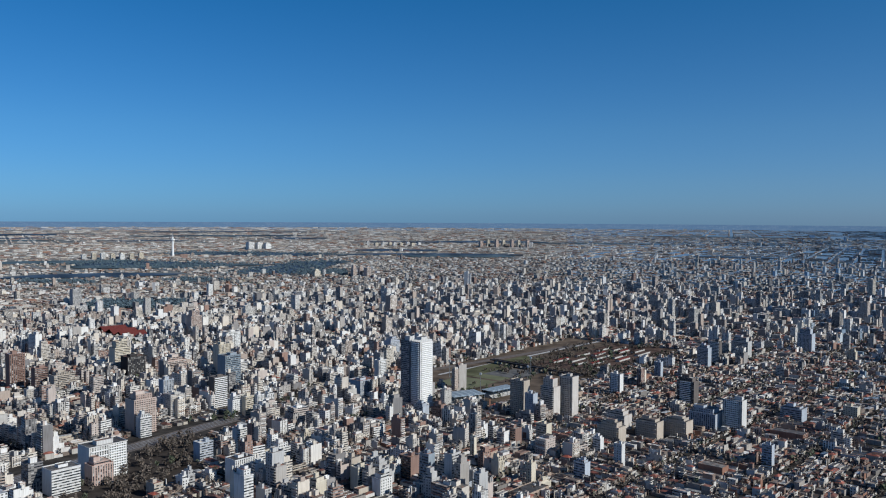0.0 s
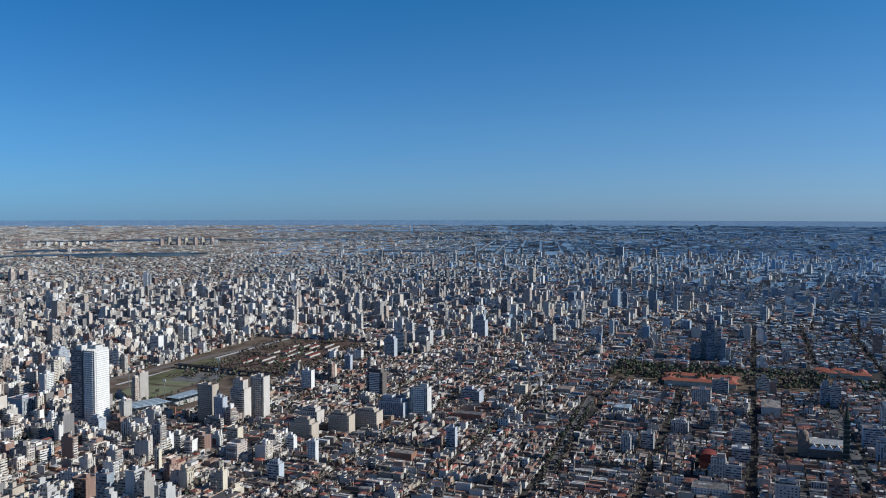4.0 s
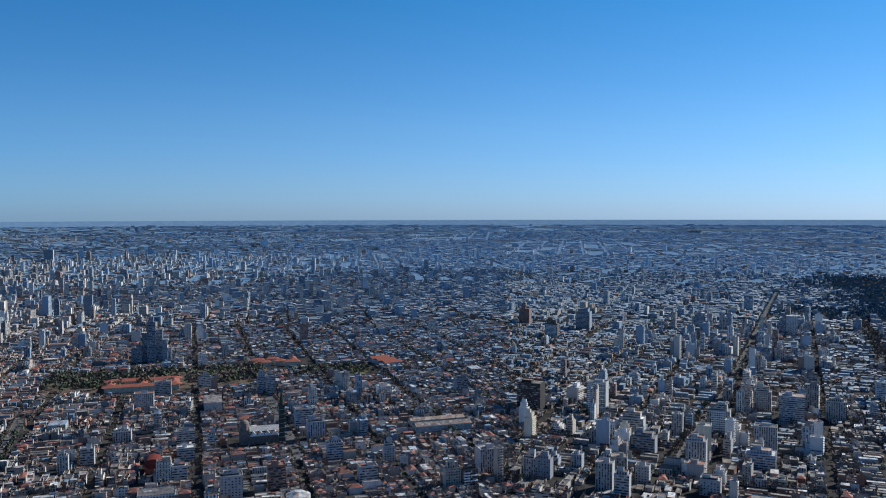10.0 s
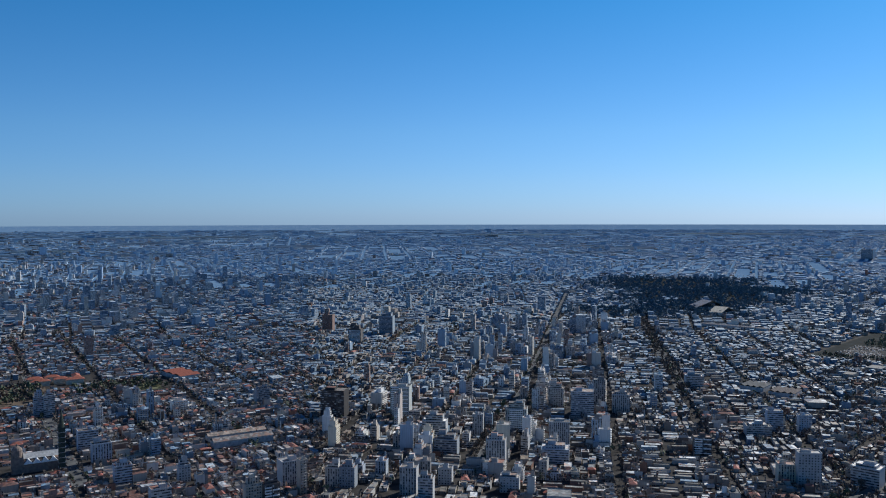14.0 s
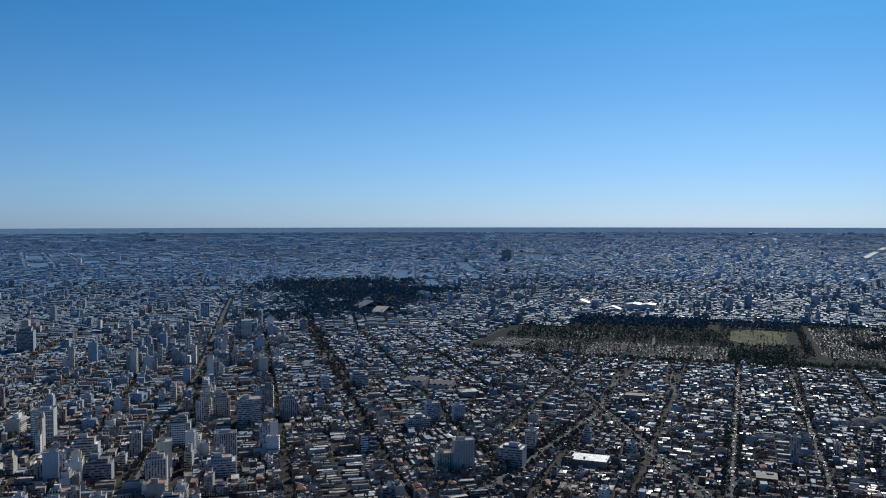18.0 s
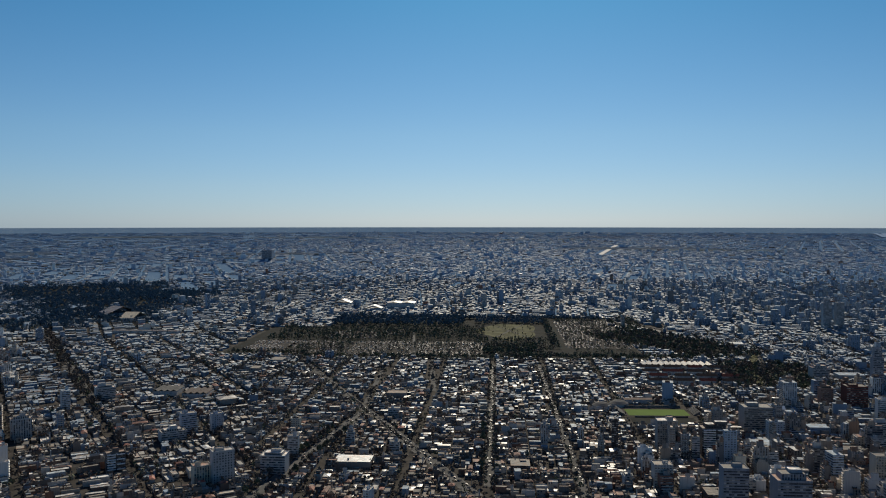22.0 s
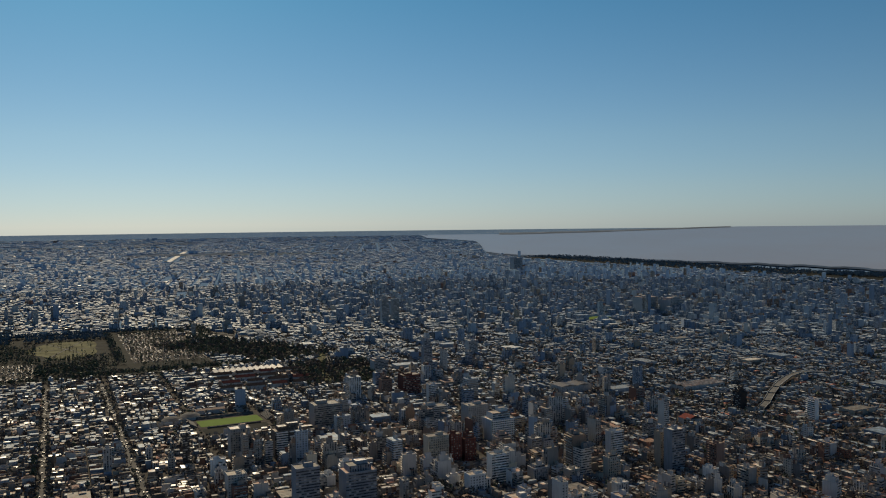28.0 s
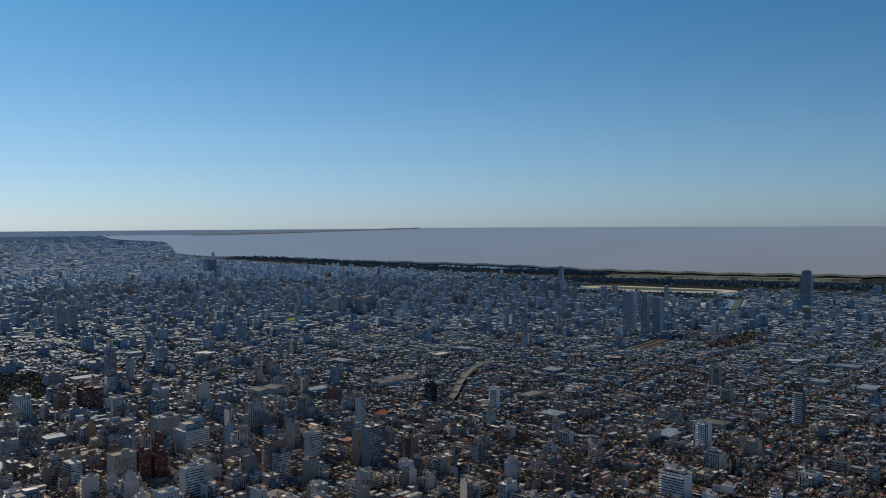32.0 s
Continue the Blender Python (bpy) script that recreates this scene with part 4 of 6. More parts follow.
def tree_proto(kind, pick):
    """A street tree: tapered trunk, limbs and a crown of many small clumps."""
    ob = root("tree", Matrix.Identity(4), "bare brown winter street tree" if kind == "bare" else "dark evergreen street tree", "tree", "street trees")
    part("trunk", drum("trunk", 0, 0, 0, 0.28, 4.2, M["trunk"], 0.16, 7), ob)
    bm = bmesh.new()
    for k in range(5):
        a = k * 1.26 + pick.random()
        m = Matrix.Translation((0, 0, 3.8)) @ Matrix.Rotation(a, 4, "Z") @ Matrix.Rotation(radians(38), 4, "Y") @ Matrix.Translation((0, 0, 1.5))
        bmesh.ops.create_cone(bm, cap_ends=True, segments=5, radius1=0.12, radius2=0.04, depth=3.2, matrix=m)
    part("limb_fork", from_bm("limb_fork", bm, M["trunk"]), ob)
    one = lambda q: np.array([q])
    v, f, s, uv = clump_arrays(one(0.0), one(0.0), one(1.2), one(3.4), one(8.0), 90)
    v = v.reshape(-1, 4, 3)
    mid = v.mean(1, keepdims=True)
    part("crown", mesh_from("crown", (mid + (v - mid) * 0.55).reshape(-1, 3), f, [M[kind]], 0, uv), ob)
    return ob

# ---- ground and water ----
rings = np.concatenate([[0.05], np.linspace(150, 2200, 28), np.geomspace(2300, RIM, 60)])
turns = np.radians(np.arange(0, 360, 2.0))
gx, gy = EYE[0] + rings[:, None] * np.sin(turns), EYE[1] + rings[:, None] * np.cos(turns)
v = lay(np.stack([gx, gy, 0 * gx], 2).reshape(-1, 3))
nr, nt = gx.shape
i, j = np.meshgrid(np.arange(nr - 1), np.arange(nt), indexing="ij")
f = np.stack([i * nt + j, i * nt + (j + 1) % nt, (i + 1) * nt + (j + 1) % nt, (i + 1) * nt + j], 2).reshape(-1, 4)[:, ::-1]
# ground beyond 2600 m has haze put into its colour, less on some bearings
ground = new("ground", mesh_from("ground", v, f, [M["yard"], M["far"], M["far_grey"]], np.where(rings[i.ravel()] < 2600, 0, np.where((rings[i.ravel()] < 17000) & ((j.ravel() < 4) | (j.ravel() > 150)), 2, 1))))
tagged(ground, "flat city ground of asphalt and yards reaching the horizon", "ground", kind="structure")

bear = np.arange(135.5, 215.05, 0.1)
outer = np.interp(bear, (144, 149, 153, 158), (20500, 23000, 27000, RIM))
inner = np.minimum(shore(bear), outer)
k = np.linspace(0, 1, 24)[:, None]
rr = inner[None] * (outer / inner)[None] ** k
wv = lay(np.stack([EYE[0] + rr * np.sin(np.radians(bear)), EYE[1] + rr * np.cos(np.radians(bear)), 0 * rr + 2.0 + rr * 0.0008], 2).reshape(-1, 3))
nb = len(bear)
i, j = np.meshgrid(np.arange(23), np.arange(nb - 1), indexing="ij")
wf = np.stack([i * nb + j, i * nb + j + 1, (i + 1) * nb + j + 1, (i + 1) * nb + j], 2).reshape(-1, 4)[:, ::-1]
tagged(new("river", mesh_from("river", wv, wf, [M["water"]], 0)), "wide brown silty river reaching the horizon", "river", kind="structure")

# the far bank, a thin line of land along the horizon
far_bank = np.arange(142.5, 157.55, 0.5)
edge = np.interp(far_bank, (144, 149, 153, 158), (20500, 23000, 27000, RIM - 1500))
bank = [np.stack([EYE[0] + edge * k * np.sin(np.radians(far_bank)), EYE[1] + edge * k * np.cos(np.radians(far_bank)), 8.0 + edge * k * 0.0008], 1) for k in (0.97, 1.1)]
i = np.arange(len(far_bank) - 1)
bank_faces = np.stack([i, i + 1, i + 1 + len(far_bank), i + len(far_bank)], 1)[:, ::-1]
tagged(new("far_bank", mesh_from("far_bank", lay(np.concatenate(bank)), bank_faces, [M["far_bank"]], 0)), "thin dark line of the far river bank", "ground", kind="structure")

# ---- parks, railways, avenues ----
WOODS = []
# railway land with the sports ground
keep_clear(220, 1704, 330, 140, 38)
keep_clear(62, 1372, 62, 50, 41)
area("railway_land", 213, 1695, 360, 150, 38, M["dry"], 0.15, "dry grass and soil of the railway land")
keep_clear(48, 1500, 55, 60, 38)
area("sports_field", 40, 1500, 40, 42, 38, M["turf_dry"], 0.3, "worn green sports field")
area("sports_field", 88, 1560, 26, 40, 38, M["turf_dry"], 0.34, "dry pale green sports field")
area("sports_field", 130, 1590, 42, 40, 38, M["paving"], 0.5, "pale dry sports field")
area("railway_meadow", 20, 1590, 130, 30, 38, M["dry"], 0.28, "dull dry grass beside the railway")
area("railway_meadow", 112, 1672, 130, 26, 38, M["grass"], 0.6, "green strip between railway and path")
area("allotments", 350, 1790, 190, 70, 38, M["red_soil"], 0.7, "reddish bare yards beside the railway")
keep_line(-560, 800, -137, 1510, 30)
strip("railway_bed", -560, 800, -137, 1510, 16, M["gravel"], 0.2, "brown ballast bed of the railway", "railway")
strip("railway_bed", -137, 1510, 460, 2090, 9, M["gravel"], 0.35, "brown ballast bed of the railway", "railway")
strip("path", -10, 1570, 440, 2080, 4, M["concrete"], 0.5, "pale path along the railway land", "path")
for off in (-7, -2.5, 2.5, 7):
    strip("rail_track", -560 + off, 800 - off * 0.6, -137 + off, 1510 - off * 0.6, 0.9, M["steel"], 0.45, "rusty rails on dark sleepers", "railway")
keep_clear(-345, 985, 135, 46, 10)
area("bare_park", -345, 985, 135, 46, 10, M["soil"], 0.15, "bare brown park soil with winter trees")
WOODS += grove(-345, 985, 130, 42, 10, 130, 0.06, 3.8, 9, 16)
WOODS += grove(-270, 1290, 120, 10, 32, 40, 0.8)
WOODS += grove(-60, 1440, 60, 14, 120, 25, 0.7)
WOODS += grove(330, 1740, 330, 25, 38, 90, 0.3)
WOODS += grove(420, 1690, 170, 45, 38, 260, 0.08, 3.2, 6, 14)
WOODS += grove(300, 1600, 60, 40, 38, 160, 0.15, 3.2, 7, 12)
WOODS += grove(190, 1690, 130, 40, 38, 150, 0.15, 3.0, 6, 14)
WOODS += grove(330, 1880, 120, 60, 38, 80, 0.1, 3.2, 6, 14)
WOODS += grove(60, 1400, 60, 55, 41, 40, 0.5, 3.0, 7, 12)
WOODS += grove(-1005, 2730, 150, 110, 78, 420, 0.95, 7, 14)
keep_clear(-1005, 2730, 150, 110, 78)
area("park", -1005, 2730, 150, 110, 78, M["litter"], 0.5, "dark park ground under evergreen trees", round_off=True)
for x, y, a, b, az, count in ((-660, 1935, 70, 22, 60, 60), (-1130, 3790, 130, 90, 120, 160), (-1700, 3650, 180, 60, 100, 150)):
    keep_clear(x, y, a, b, az)
    WOODS += grove(x, y, a, b, az, count, 0.8, 6, 12, 8)
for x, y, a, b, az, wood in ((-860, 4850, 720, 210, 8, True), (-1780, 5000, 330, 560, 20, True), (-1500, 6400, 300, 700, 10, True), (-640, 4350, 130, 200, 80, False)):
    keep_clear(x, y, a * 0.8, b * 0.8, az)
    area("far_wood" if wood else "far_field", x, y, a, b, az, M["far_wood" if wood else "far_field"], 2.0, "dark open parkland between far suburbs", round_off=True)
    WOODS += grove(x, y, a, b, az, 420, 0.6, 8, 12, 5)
# park by the red-roofed hospital
keep_clear(1010, 1240, 190, 80, 133)
area("park", 1010, 1240, 190, 80, 133, M["dry"], 0.15, "dry park ground under trees")
WOODS += grove(1010, 1250, 185, 70, 133, 320, 0.55, 5, 12)
keep_clear(1265, 1000, 60, 40, 41)
area("lawn", 1265, 1000, 34, 22, 41, M["grass"], 0.2, "sunlit green lawn between trees")
WOODS += grove(1240, 1040, 75, 40, 131, 130, 0.5)
# woods further out
for x, y, a, b, count in ((2860, 130, 170, 190, 700), (3330, 110, 290, 300, 1500), (3920, 240, 330, 340, 1300), (3600, -90, 200, 150, 600), (2680, 320, 150, 110, 420)):
    keep_clear(x, y, a * 0.74, b * 0.74, 0)
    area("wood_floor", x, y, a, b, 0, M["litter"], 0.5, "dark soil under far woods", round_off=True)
    WOODS += grove(x, y, a * 1.1, b * 1.1, 0, int(count * 0.8), 0.4, 6.0, 12, 8)
area("clearing", 3050, -75, 62, 55, 0, M["dry"], 1.2, "dry grass clearing between far woods", round_off=True)
area("clearing", 3170, 215, 40, 90, 20, M["dry"], 1.2, "dry grass clearing between far woods", round_off=True)
# cemetery
CEM = (2083, -802, radians(114))


def cemetery(u, v):
    return CEM[0] + u * math.sin(CEM[2]) + v * math.cos(CEM[2]), CEM[1] + u * math.cos(CEM[2]) - v * math.sin(CEM[2])


keep_clear(*cemetery(-5, 0), 390, 395, 114)
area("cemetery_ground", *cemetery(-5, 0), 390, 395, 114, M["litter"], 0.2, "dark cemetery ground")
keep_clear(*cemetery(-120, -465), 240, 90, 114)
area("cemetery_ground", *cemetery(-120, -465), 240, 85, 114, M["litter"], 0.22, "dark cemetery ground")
for u, v, a, b in ((-250, -190, 108, 232), (-235, -465, 100, 50), (45, 318, 270, 80), (-20, -300, 70, 60), (30, -200, 50, 26)):
    area("grave_field", *cemetery(u, v), a, b, 114, M["grave_soil"], 0.3, "brown gravel between rows of graves")
area("cemetery_lawn", *cemetery(70, 105), 165, 78, 114, M["grass"], 0.4, "sunlit cemetery lawn", round_off=True)
strip("cemetery_path", *cemetery(-366, -108), *cemetery(200, -166), 3.2, M["paving"], 0.6, "pale straight cemetery avenue", "path")
keep_line(*cemetery(-366, -108), *cemetery(200, -166), 6)
for u1, v1, u2, v2 in ((-90, 60, 225, 150), (-70, 160, 200, 60), (70, 30, 70, 180)):
    strip("lawn_path", *cemetery(u1, v1), *cemetery(u2, v2), 1.6, M["paving"], 0.8, "pale path across the cemetery lawn", "path")
strip("cemetery_path", *cemetery(347, 402), *cemetery(53, 531), 5, M["concrete"], 0.8, "pale path along the edge of the cemetery", "path")
for u, v, a, b, count, size, high, thick in ((275, -215, 105, 190, 620, 4.8, 13, 10), (-384, -120, 10, 255, 260, 3.6, 9, 9), (-345, -440, 10, 90, 90, 3.4, 9, 9), (-366, 300, 12, 200, 230, 4.0, 10, 9),
                                             (-20, -330, 120, 175, 620, 3.2, 11, 9), (10, -60, 120, 100, 420, 3.0, 10, 9), (-250, -190, 105, 230, 330, 2.0, 11, 9), (-275, -330, 60, 60, 90, 2.8, 12, 9),
                                             (-265, 105, 55, 62, 190, 3.8, 11, 9), (250, 110, 22, 100, 130, 3.6, 11, 9), (-130, 110, 22, 90, 100, 3.2, 11, 9), (70, 105, 160, 76, 46, 2.4, 9, 9),
                                             (40, 212, 280, 10, 150, 3.0, 10, 9), (45, 318, 270, 80, 330, 2.1, 9, 9), (0, -200, 370, 190, 650, 2.6, 10, 8), (0, 315, 370, 70, 420, 2.4, 9, 8), (-265, 110, 110, 95, 200, 3.0, 10, 8), (310, 110, 60, 95, 200, 3.0, 10, 8), (70, 440, 300, 38, 330, 3.4, 11, 9), (350, 130, 16, 250, 230, 3.8, 11, 9)):
    WOODS += grove(*cemetery(u, v), a, b, 114, count, 0.7, size, high, thick)
# parks of the north-east
for x, y, a, b, az, count in ((1740, -1190, 220, 95, 85, 700), (1330, -1120, 125, 85, 120, 420)):
    keep_clear(x, y, a * 0.85, b * 0.85, az)
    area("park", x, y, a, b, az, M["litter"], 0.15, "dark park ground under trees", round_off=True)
    WOODS += grove(x, y, a, b, az, count, 0.45, 4.4, 11, 11)
keep_line(1560, -1278, 1274, -1048, 12)
strip("park_lawn", 1560, -1278, 1274, -1048, 13, M["grass"], 0.5, "green lawn along the park avenue", "lawn")
strip("park_path", 1545, -1278, 1262, -1048, 3, M["paving"], 0.6, "pale path along the park lawn", "path")
# shore woods, airfield and race track
belt = np.arange(141.6, 196.05, 0.1)
bv = [np.stack([EYE[0] + k * shore(belt) * np.sin(np.radians(belt)), EYE[1] + k * shore(belt) * np.cos(np.radians(belt)), 0 * belt + 7.5], 1) for k in (0.965, 0.985, 1.003)]
nb = len(belt)
i, j = np.meshgrid(np.arange(2), np.arange(nb - 1), indexing="ij")
bf = np.stack([i * nb + j, i * nb + j + 1, (i + 1) * nb + j + 1, (i + 1) * nb + j], 2).reshape(-1, 4)[:, ::-1]
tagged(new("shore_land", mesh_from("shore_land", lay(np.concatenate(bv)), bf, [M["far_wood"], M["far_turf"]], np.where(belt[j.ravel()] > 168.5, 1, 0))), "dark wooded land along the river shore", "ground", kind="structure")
area("shore_park", 250, -4330, 1500, 620, 95, M["litter"], 0.8, "dark green park land along the shore")
area("shore_park", 2900, -5400, 1550, 260, 117, M["litter"], 0.8, "dark wooded shore land")
WOODS += grove(350, -4120, 1200, 170, 95, 800, 0.6, 8, 10, 6)
WOODS += grove(2900, -5450, 1500, 200, 117, 1300, 0.6, 7, 11, 7)
WOODS += grove(1200, -4760, 330, 110, 104, 500, 0.6, 8, 14, 7)
WOODS += grove(150, -4120, 700, 110, 95, 700, 0.6, 8, 14, 7)
keep_clear(1900, -5150, 2400, 420, 112)
keep_clear(-100, -4500, 1000, 700, 100)
keep_clear(490, -3730, 350, 150, 100)
# houses kept off this park so that the camera sees the track
keep_clear(450, -3470, 330, 120, 100)
area("track_park", 450, -3470, 330, 120, 100, M["litter"], 1.0, "dark park ground before the race track", round_off=True)
WOODS += grove(450, -3470, 330, 110, 100, 380, 0.5, 5, 6, 7)
area("race_track", 490, -3730, 335, 135, 100, M["sand"], 1.5, "pale sandy race track", round_off=True)
area("track_infield", 490, -3735, 275, 60, 100, M["far_turf"], 2.5, "dark green infield of the track", round_off=True)
keep_clear(315, -3110, 90, 70, 90)
area("sand_yard", 315, -3110, 85, 60, 90, M["sand"], 1.5, "pale sandy yard beside avenue", round_off=True)
area("airfield", 240, -4530, 620, 150, 92, M["far_turf"], 1.0, "dull green airfield by the river")
strip("runway", 800, -4655, -400, -4650, 40, M["paving"], 2.5, "long pale runway by the river")
strip("taxiway", 760, -4440, -350, -4400, 22, M["paving"], 2.5, "pale taxiway beside the airfield grass")
# avenues
for x1, y1, x2, y2, half in ((1000, 307, 1460, 355, 6.5), (1460, 355, 2450, 491, 7), (2450, 491, 3321, 611, 10), (905, -349, 1640, -676, 5.5), (835, -434, 1610, -765, 5.5),
                             (880, -324, 1790, -315, 8), (950, -90, 1313, -313, 10), (452, 851, 717, 1195, 7), (770, 703, 1281, 1288, 9)):
    keep_line(x1, y1, x2, y2, half)
    strip("avenue", x1, y1, x2, y2, half - 2.5, M["asphalt"], 0.2, "worn grey asphalt avenue between buildings")
    strip("pavement", x1, y1, x2, y2, half, M["paving"], 0.1, "pale pavement along the avenue")
    for side in (-1, 1):
        q = math.hypot(x2 - x1, y2 - y1)
        ox, oy = (y2 - y1) / q * half * side * 0.85, -(x2 - x1) / q * half * side * 0.85
        WOODS += grove((x1 + x2) / 2 + ox, (y1 + y2) / 2 + oy, q / 2, 1.5, math.degrees(math.atan2(x2 - x1, y2 - y1)), int(q / 15), 0.2, 2.8, 7, 11)

# tree-lined streets
for x1, y1, x2, y2, half, thick, green in ((1500, 84, 2510, 246, 13, 200, 0.05), (1428, -470, 1765, -584, 7, 30, 0.1), (1367, -330, 1690, -456, 6, 26, 0.1), (150, -2040, 80, -2320, 30, 120, 0.1)):
    keep_line(x1, y1, x2, y2, half)
    strip("street", x1, y1, x2, y2, half - 2, M["asphalt"], 0.2, "dark tree-lined street between houses")
    WOODS += grove((x1 + x2) / 2, (y1 + y2) / 2, math.hypot(x2 - x1, y2 - y1) / 2, half, math.degrees(math.atan2(x2 - x1, y2 - y1)), thick, green, 4.2 if half > 10 else 2.9, 10 if half > 10 else 7, 16)
# railway yard and lawn avenue towards the river
for k in range(4):
    strip("rail_siding", 2190 - k * 9, -1290 - k * 14, 1930 - k * 6, -1262 - k * 26, 4, M["paving"], 1.0, "pale ballast of railway sidings", "railway")
keep_line(2190, -1310, 1925, -1300, 48)
for k in range(3):
    strip("rail_siding", 360 - k * 22, -1955, 300 - k * 20, -2170, 2.2, M["paving"], 1.0, "pale ballast of railway sidings", "railway")
keep_line(338, -1955, 280, -2170, 30)
keep_line(147, -2780, 137, -3380, 34)
strip("avenue_lawn", 147, -2780, 137, -3380, 12, M["far_turf"], 2.0, "long green lawn of a wide avenue", "lawn")
strip("avenue", 112, -2780, 102, -3380, 9, M["asphalt"], 2.0, "worn grey asphalt avenue beside the lawn")

# pale concrete here also stands in for the road's glint
keep_line(6300, -3690, 8700, -5340, 70)
strip("far_motorway", 6300, -3690, 8700, -5340, 24, M["concrete"], 4.0, "pale straight motorway between far suburbs")

# ---- landmarks ----
def high_tower():
    """The twin-shaft white tower: shafts, a slab and rail on every floor, crown fins."""
    keep_clear(-44, 1316, 20, 38, 41.5)
    ob = root("residential_tower", spot(-44, 1316, 0, 41.5), "very tall white residential tower of two shafts", "tower")
    for name, cx, cy, w, d, h in (("shaft", 10.8, 0, 20, 29, 103), ("shaft", -12.6, -3, 18.5, 22, 104)):
        part(name, cuboid(name, cx, cy, 0, w, d, h, SKIN["slate" if cx < 0 else "whiteb"]), ob, "blue-grey glazed shaft" if cx < 0 else "white shaft with balconies")
    part("podium", cuboid("podium", 0, 0, 0, 50, 38, 7, SKIN["grey"]), ob)
    for cx, cy, w, d, h in ((10.8, 0, 11, 14, 8), (-12.6, -3, 10, 11, 7)):
        part("crown", cuboid("crown", cx, cy, 102.5, w, d, h, [M["pale"], M["pale"], M["roof_ob"]]), ob)
    for k in range(5):
        part("fin", solid("fin", 10.8 - 9 + k * 4.5, 0, 103, 0.5, 28, 3, M["pale"]), ob)
    slab = solid("balcony", 0, 0, 0, 1.5, 24, 1.1, M["white"])
    wide = solid("balcony", 0, 0, 0, 15, 1.5, 1.1, M["white"])
    for k in range(2, 34):
        for me, x, y in ((slab, 10.8 + 10.7, 0), (wide, 10.8, -15.2)):
            b = part("balcony", me, ob)
            b.location = (x, y, k * 3.05)


def church():
    """A stone church: nave with cross gables, a thick domed tower and a tall slim spire."""
    keep_clear(808, 795, 30, 45, 41.5)
    ob = root("church", spot(812, 792, 0, 131.5), "large brown stone church with pale gabled roof", "church")
    stone = M["stone"]
    part("nave", cuboid("nave", 0, -6, 0, 18, 38, 15, [stone, stone, M["roof_ob"]], 4), ob)
    bm = bmesh.new()
    for s in (-1, 1):
        for z in (0, -0.3):
            q = [bm.verts.new(c) for c in ((s * 7, -25, 16.5 + z), (s * 7, 14, 16.5 + z), (0, 14, 22 + z), (0, -25, 22 + z))]
            bm.faces.new(q if s > 0 else q[::-1])
    part("nave_roof", from_bm("nave_roof", bm, M["concrete"]), ob, "pale sheet roof of the nave")
    bm = bmesh.new()
    a = [bm.verts.new(c) for c in ((-11.5, -5, 0), (11.5, -5, 0), (-11.5, 0, 6), (11.5, 0, 6), (-11.5, 5, 0), (11.5, 5, 0))]
    for q in ((0, 1, 3, 2), (2, 3, 5, 4), (0, 2, 4), (1, 5, 3)):
        bm.faces.new([a[i] for i in q])
    gable = from_bm("cross_gable", bm, M["white"])
    for k in range(4):
        g = part("cross_gable", gable, ob)
        g.location = (0, -19.5 + k * 9, 11)
    bell = part("bell_tower", cuboid("bell_tower", 2, -31, 0, 13, 13, 19, [stone, stone, stone], 4), ob)
    part("drum", drum("drum", 2, -31, 19, 6.2, 8, stone, 5.8, 16), bell)
    for z, h, r1, r2 in ((27, 2.5, 6.0, 4.9), (29.5, 2.0, 4.9, 2.8), (31.5, 3.0, 1.0, 0.8)):
        part("dome", drum("dome", 2, -31, z, r1, h, stone, r2, 16), bell)
    for sx, sy in ((-1, -1), (1, -1), (1, 1), (-1, 1)):
        part("pinnacle", drum("pinnacle", 2 + sx * 5.6, -31 + sy * 5.6, 19, 1.0, 6, stone, 0.2, 8), bell)
    sp = root("spire", spot(812, 768, 0, 41.5), "slim dark green church spire under scaffolding", "spire")
    keep_clear(812, 768, 6, 6, 41.5)
    part("shaft", cuboid("shaft", 0, 0, 0, 7, 7, 52, [M["scaffold"], M["scaffold"], M["roof_ob"]]), sp)
    part("tip", drum("tip", 0, 0, 51.8, 3.4, 23, M["scaffold"], 0.2, 8), sp, "tapering dark tip")
    for k in range(8):
        part("scaffold_ring", rim_mesh("scaffold_ring", 8.4, 8.4, 4 + k * 6, 0.5, 0.5, M["steel"]), sp)


def blue_high_rise():
    """A stepped high-rise beside the park with low wings."""
    keep_clear(1130, 1415, 40, 40, 41.5)
    ob = root("high_rise", spot(1129, 1412, 0, 41.5), "stepped blue-grey high-rise with pointed top", "building")
    # its dark blue shade is put into the wall colours
    for name, x, y, w, d, h, style in (("shaft", 0, 0, 17, 16, 82, "glass"), ("shaft", 15, 6, 13, 15, 66, "paleblue"), ("shaft", -13, 8, 11, 15, 60, "glass"), ("wing", 25, -2, 10, 16, 45, "glass"), ("wing", -24, 0, 12, 16, 34, "slate"),
                                       ("wing", -34, 4, 10, 16, 28, "glass"), ("wing", 34, 6, 9, 16, 27, "paleblue"), ("upper_storey", 0, 0, 9, 9, 93, "paleblue")):
        part(name, cuboid(name, x, y, 0, w, d, h, SKIN[style]), ob)
    part("spike", drum("spike", 0, 0, 90, 4, 9, M["zinc"], 0.3, 8), ob)


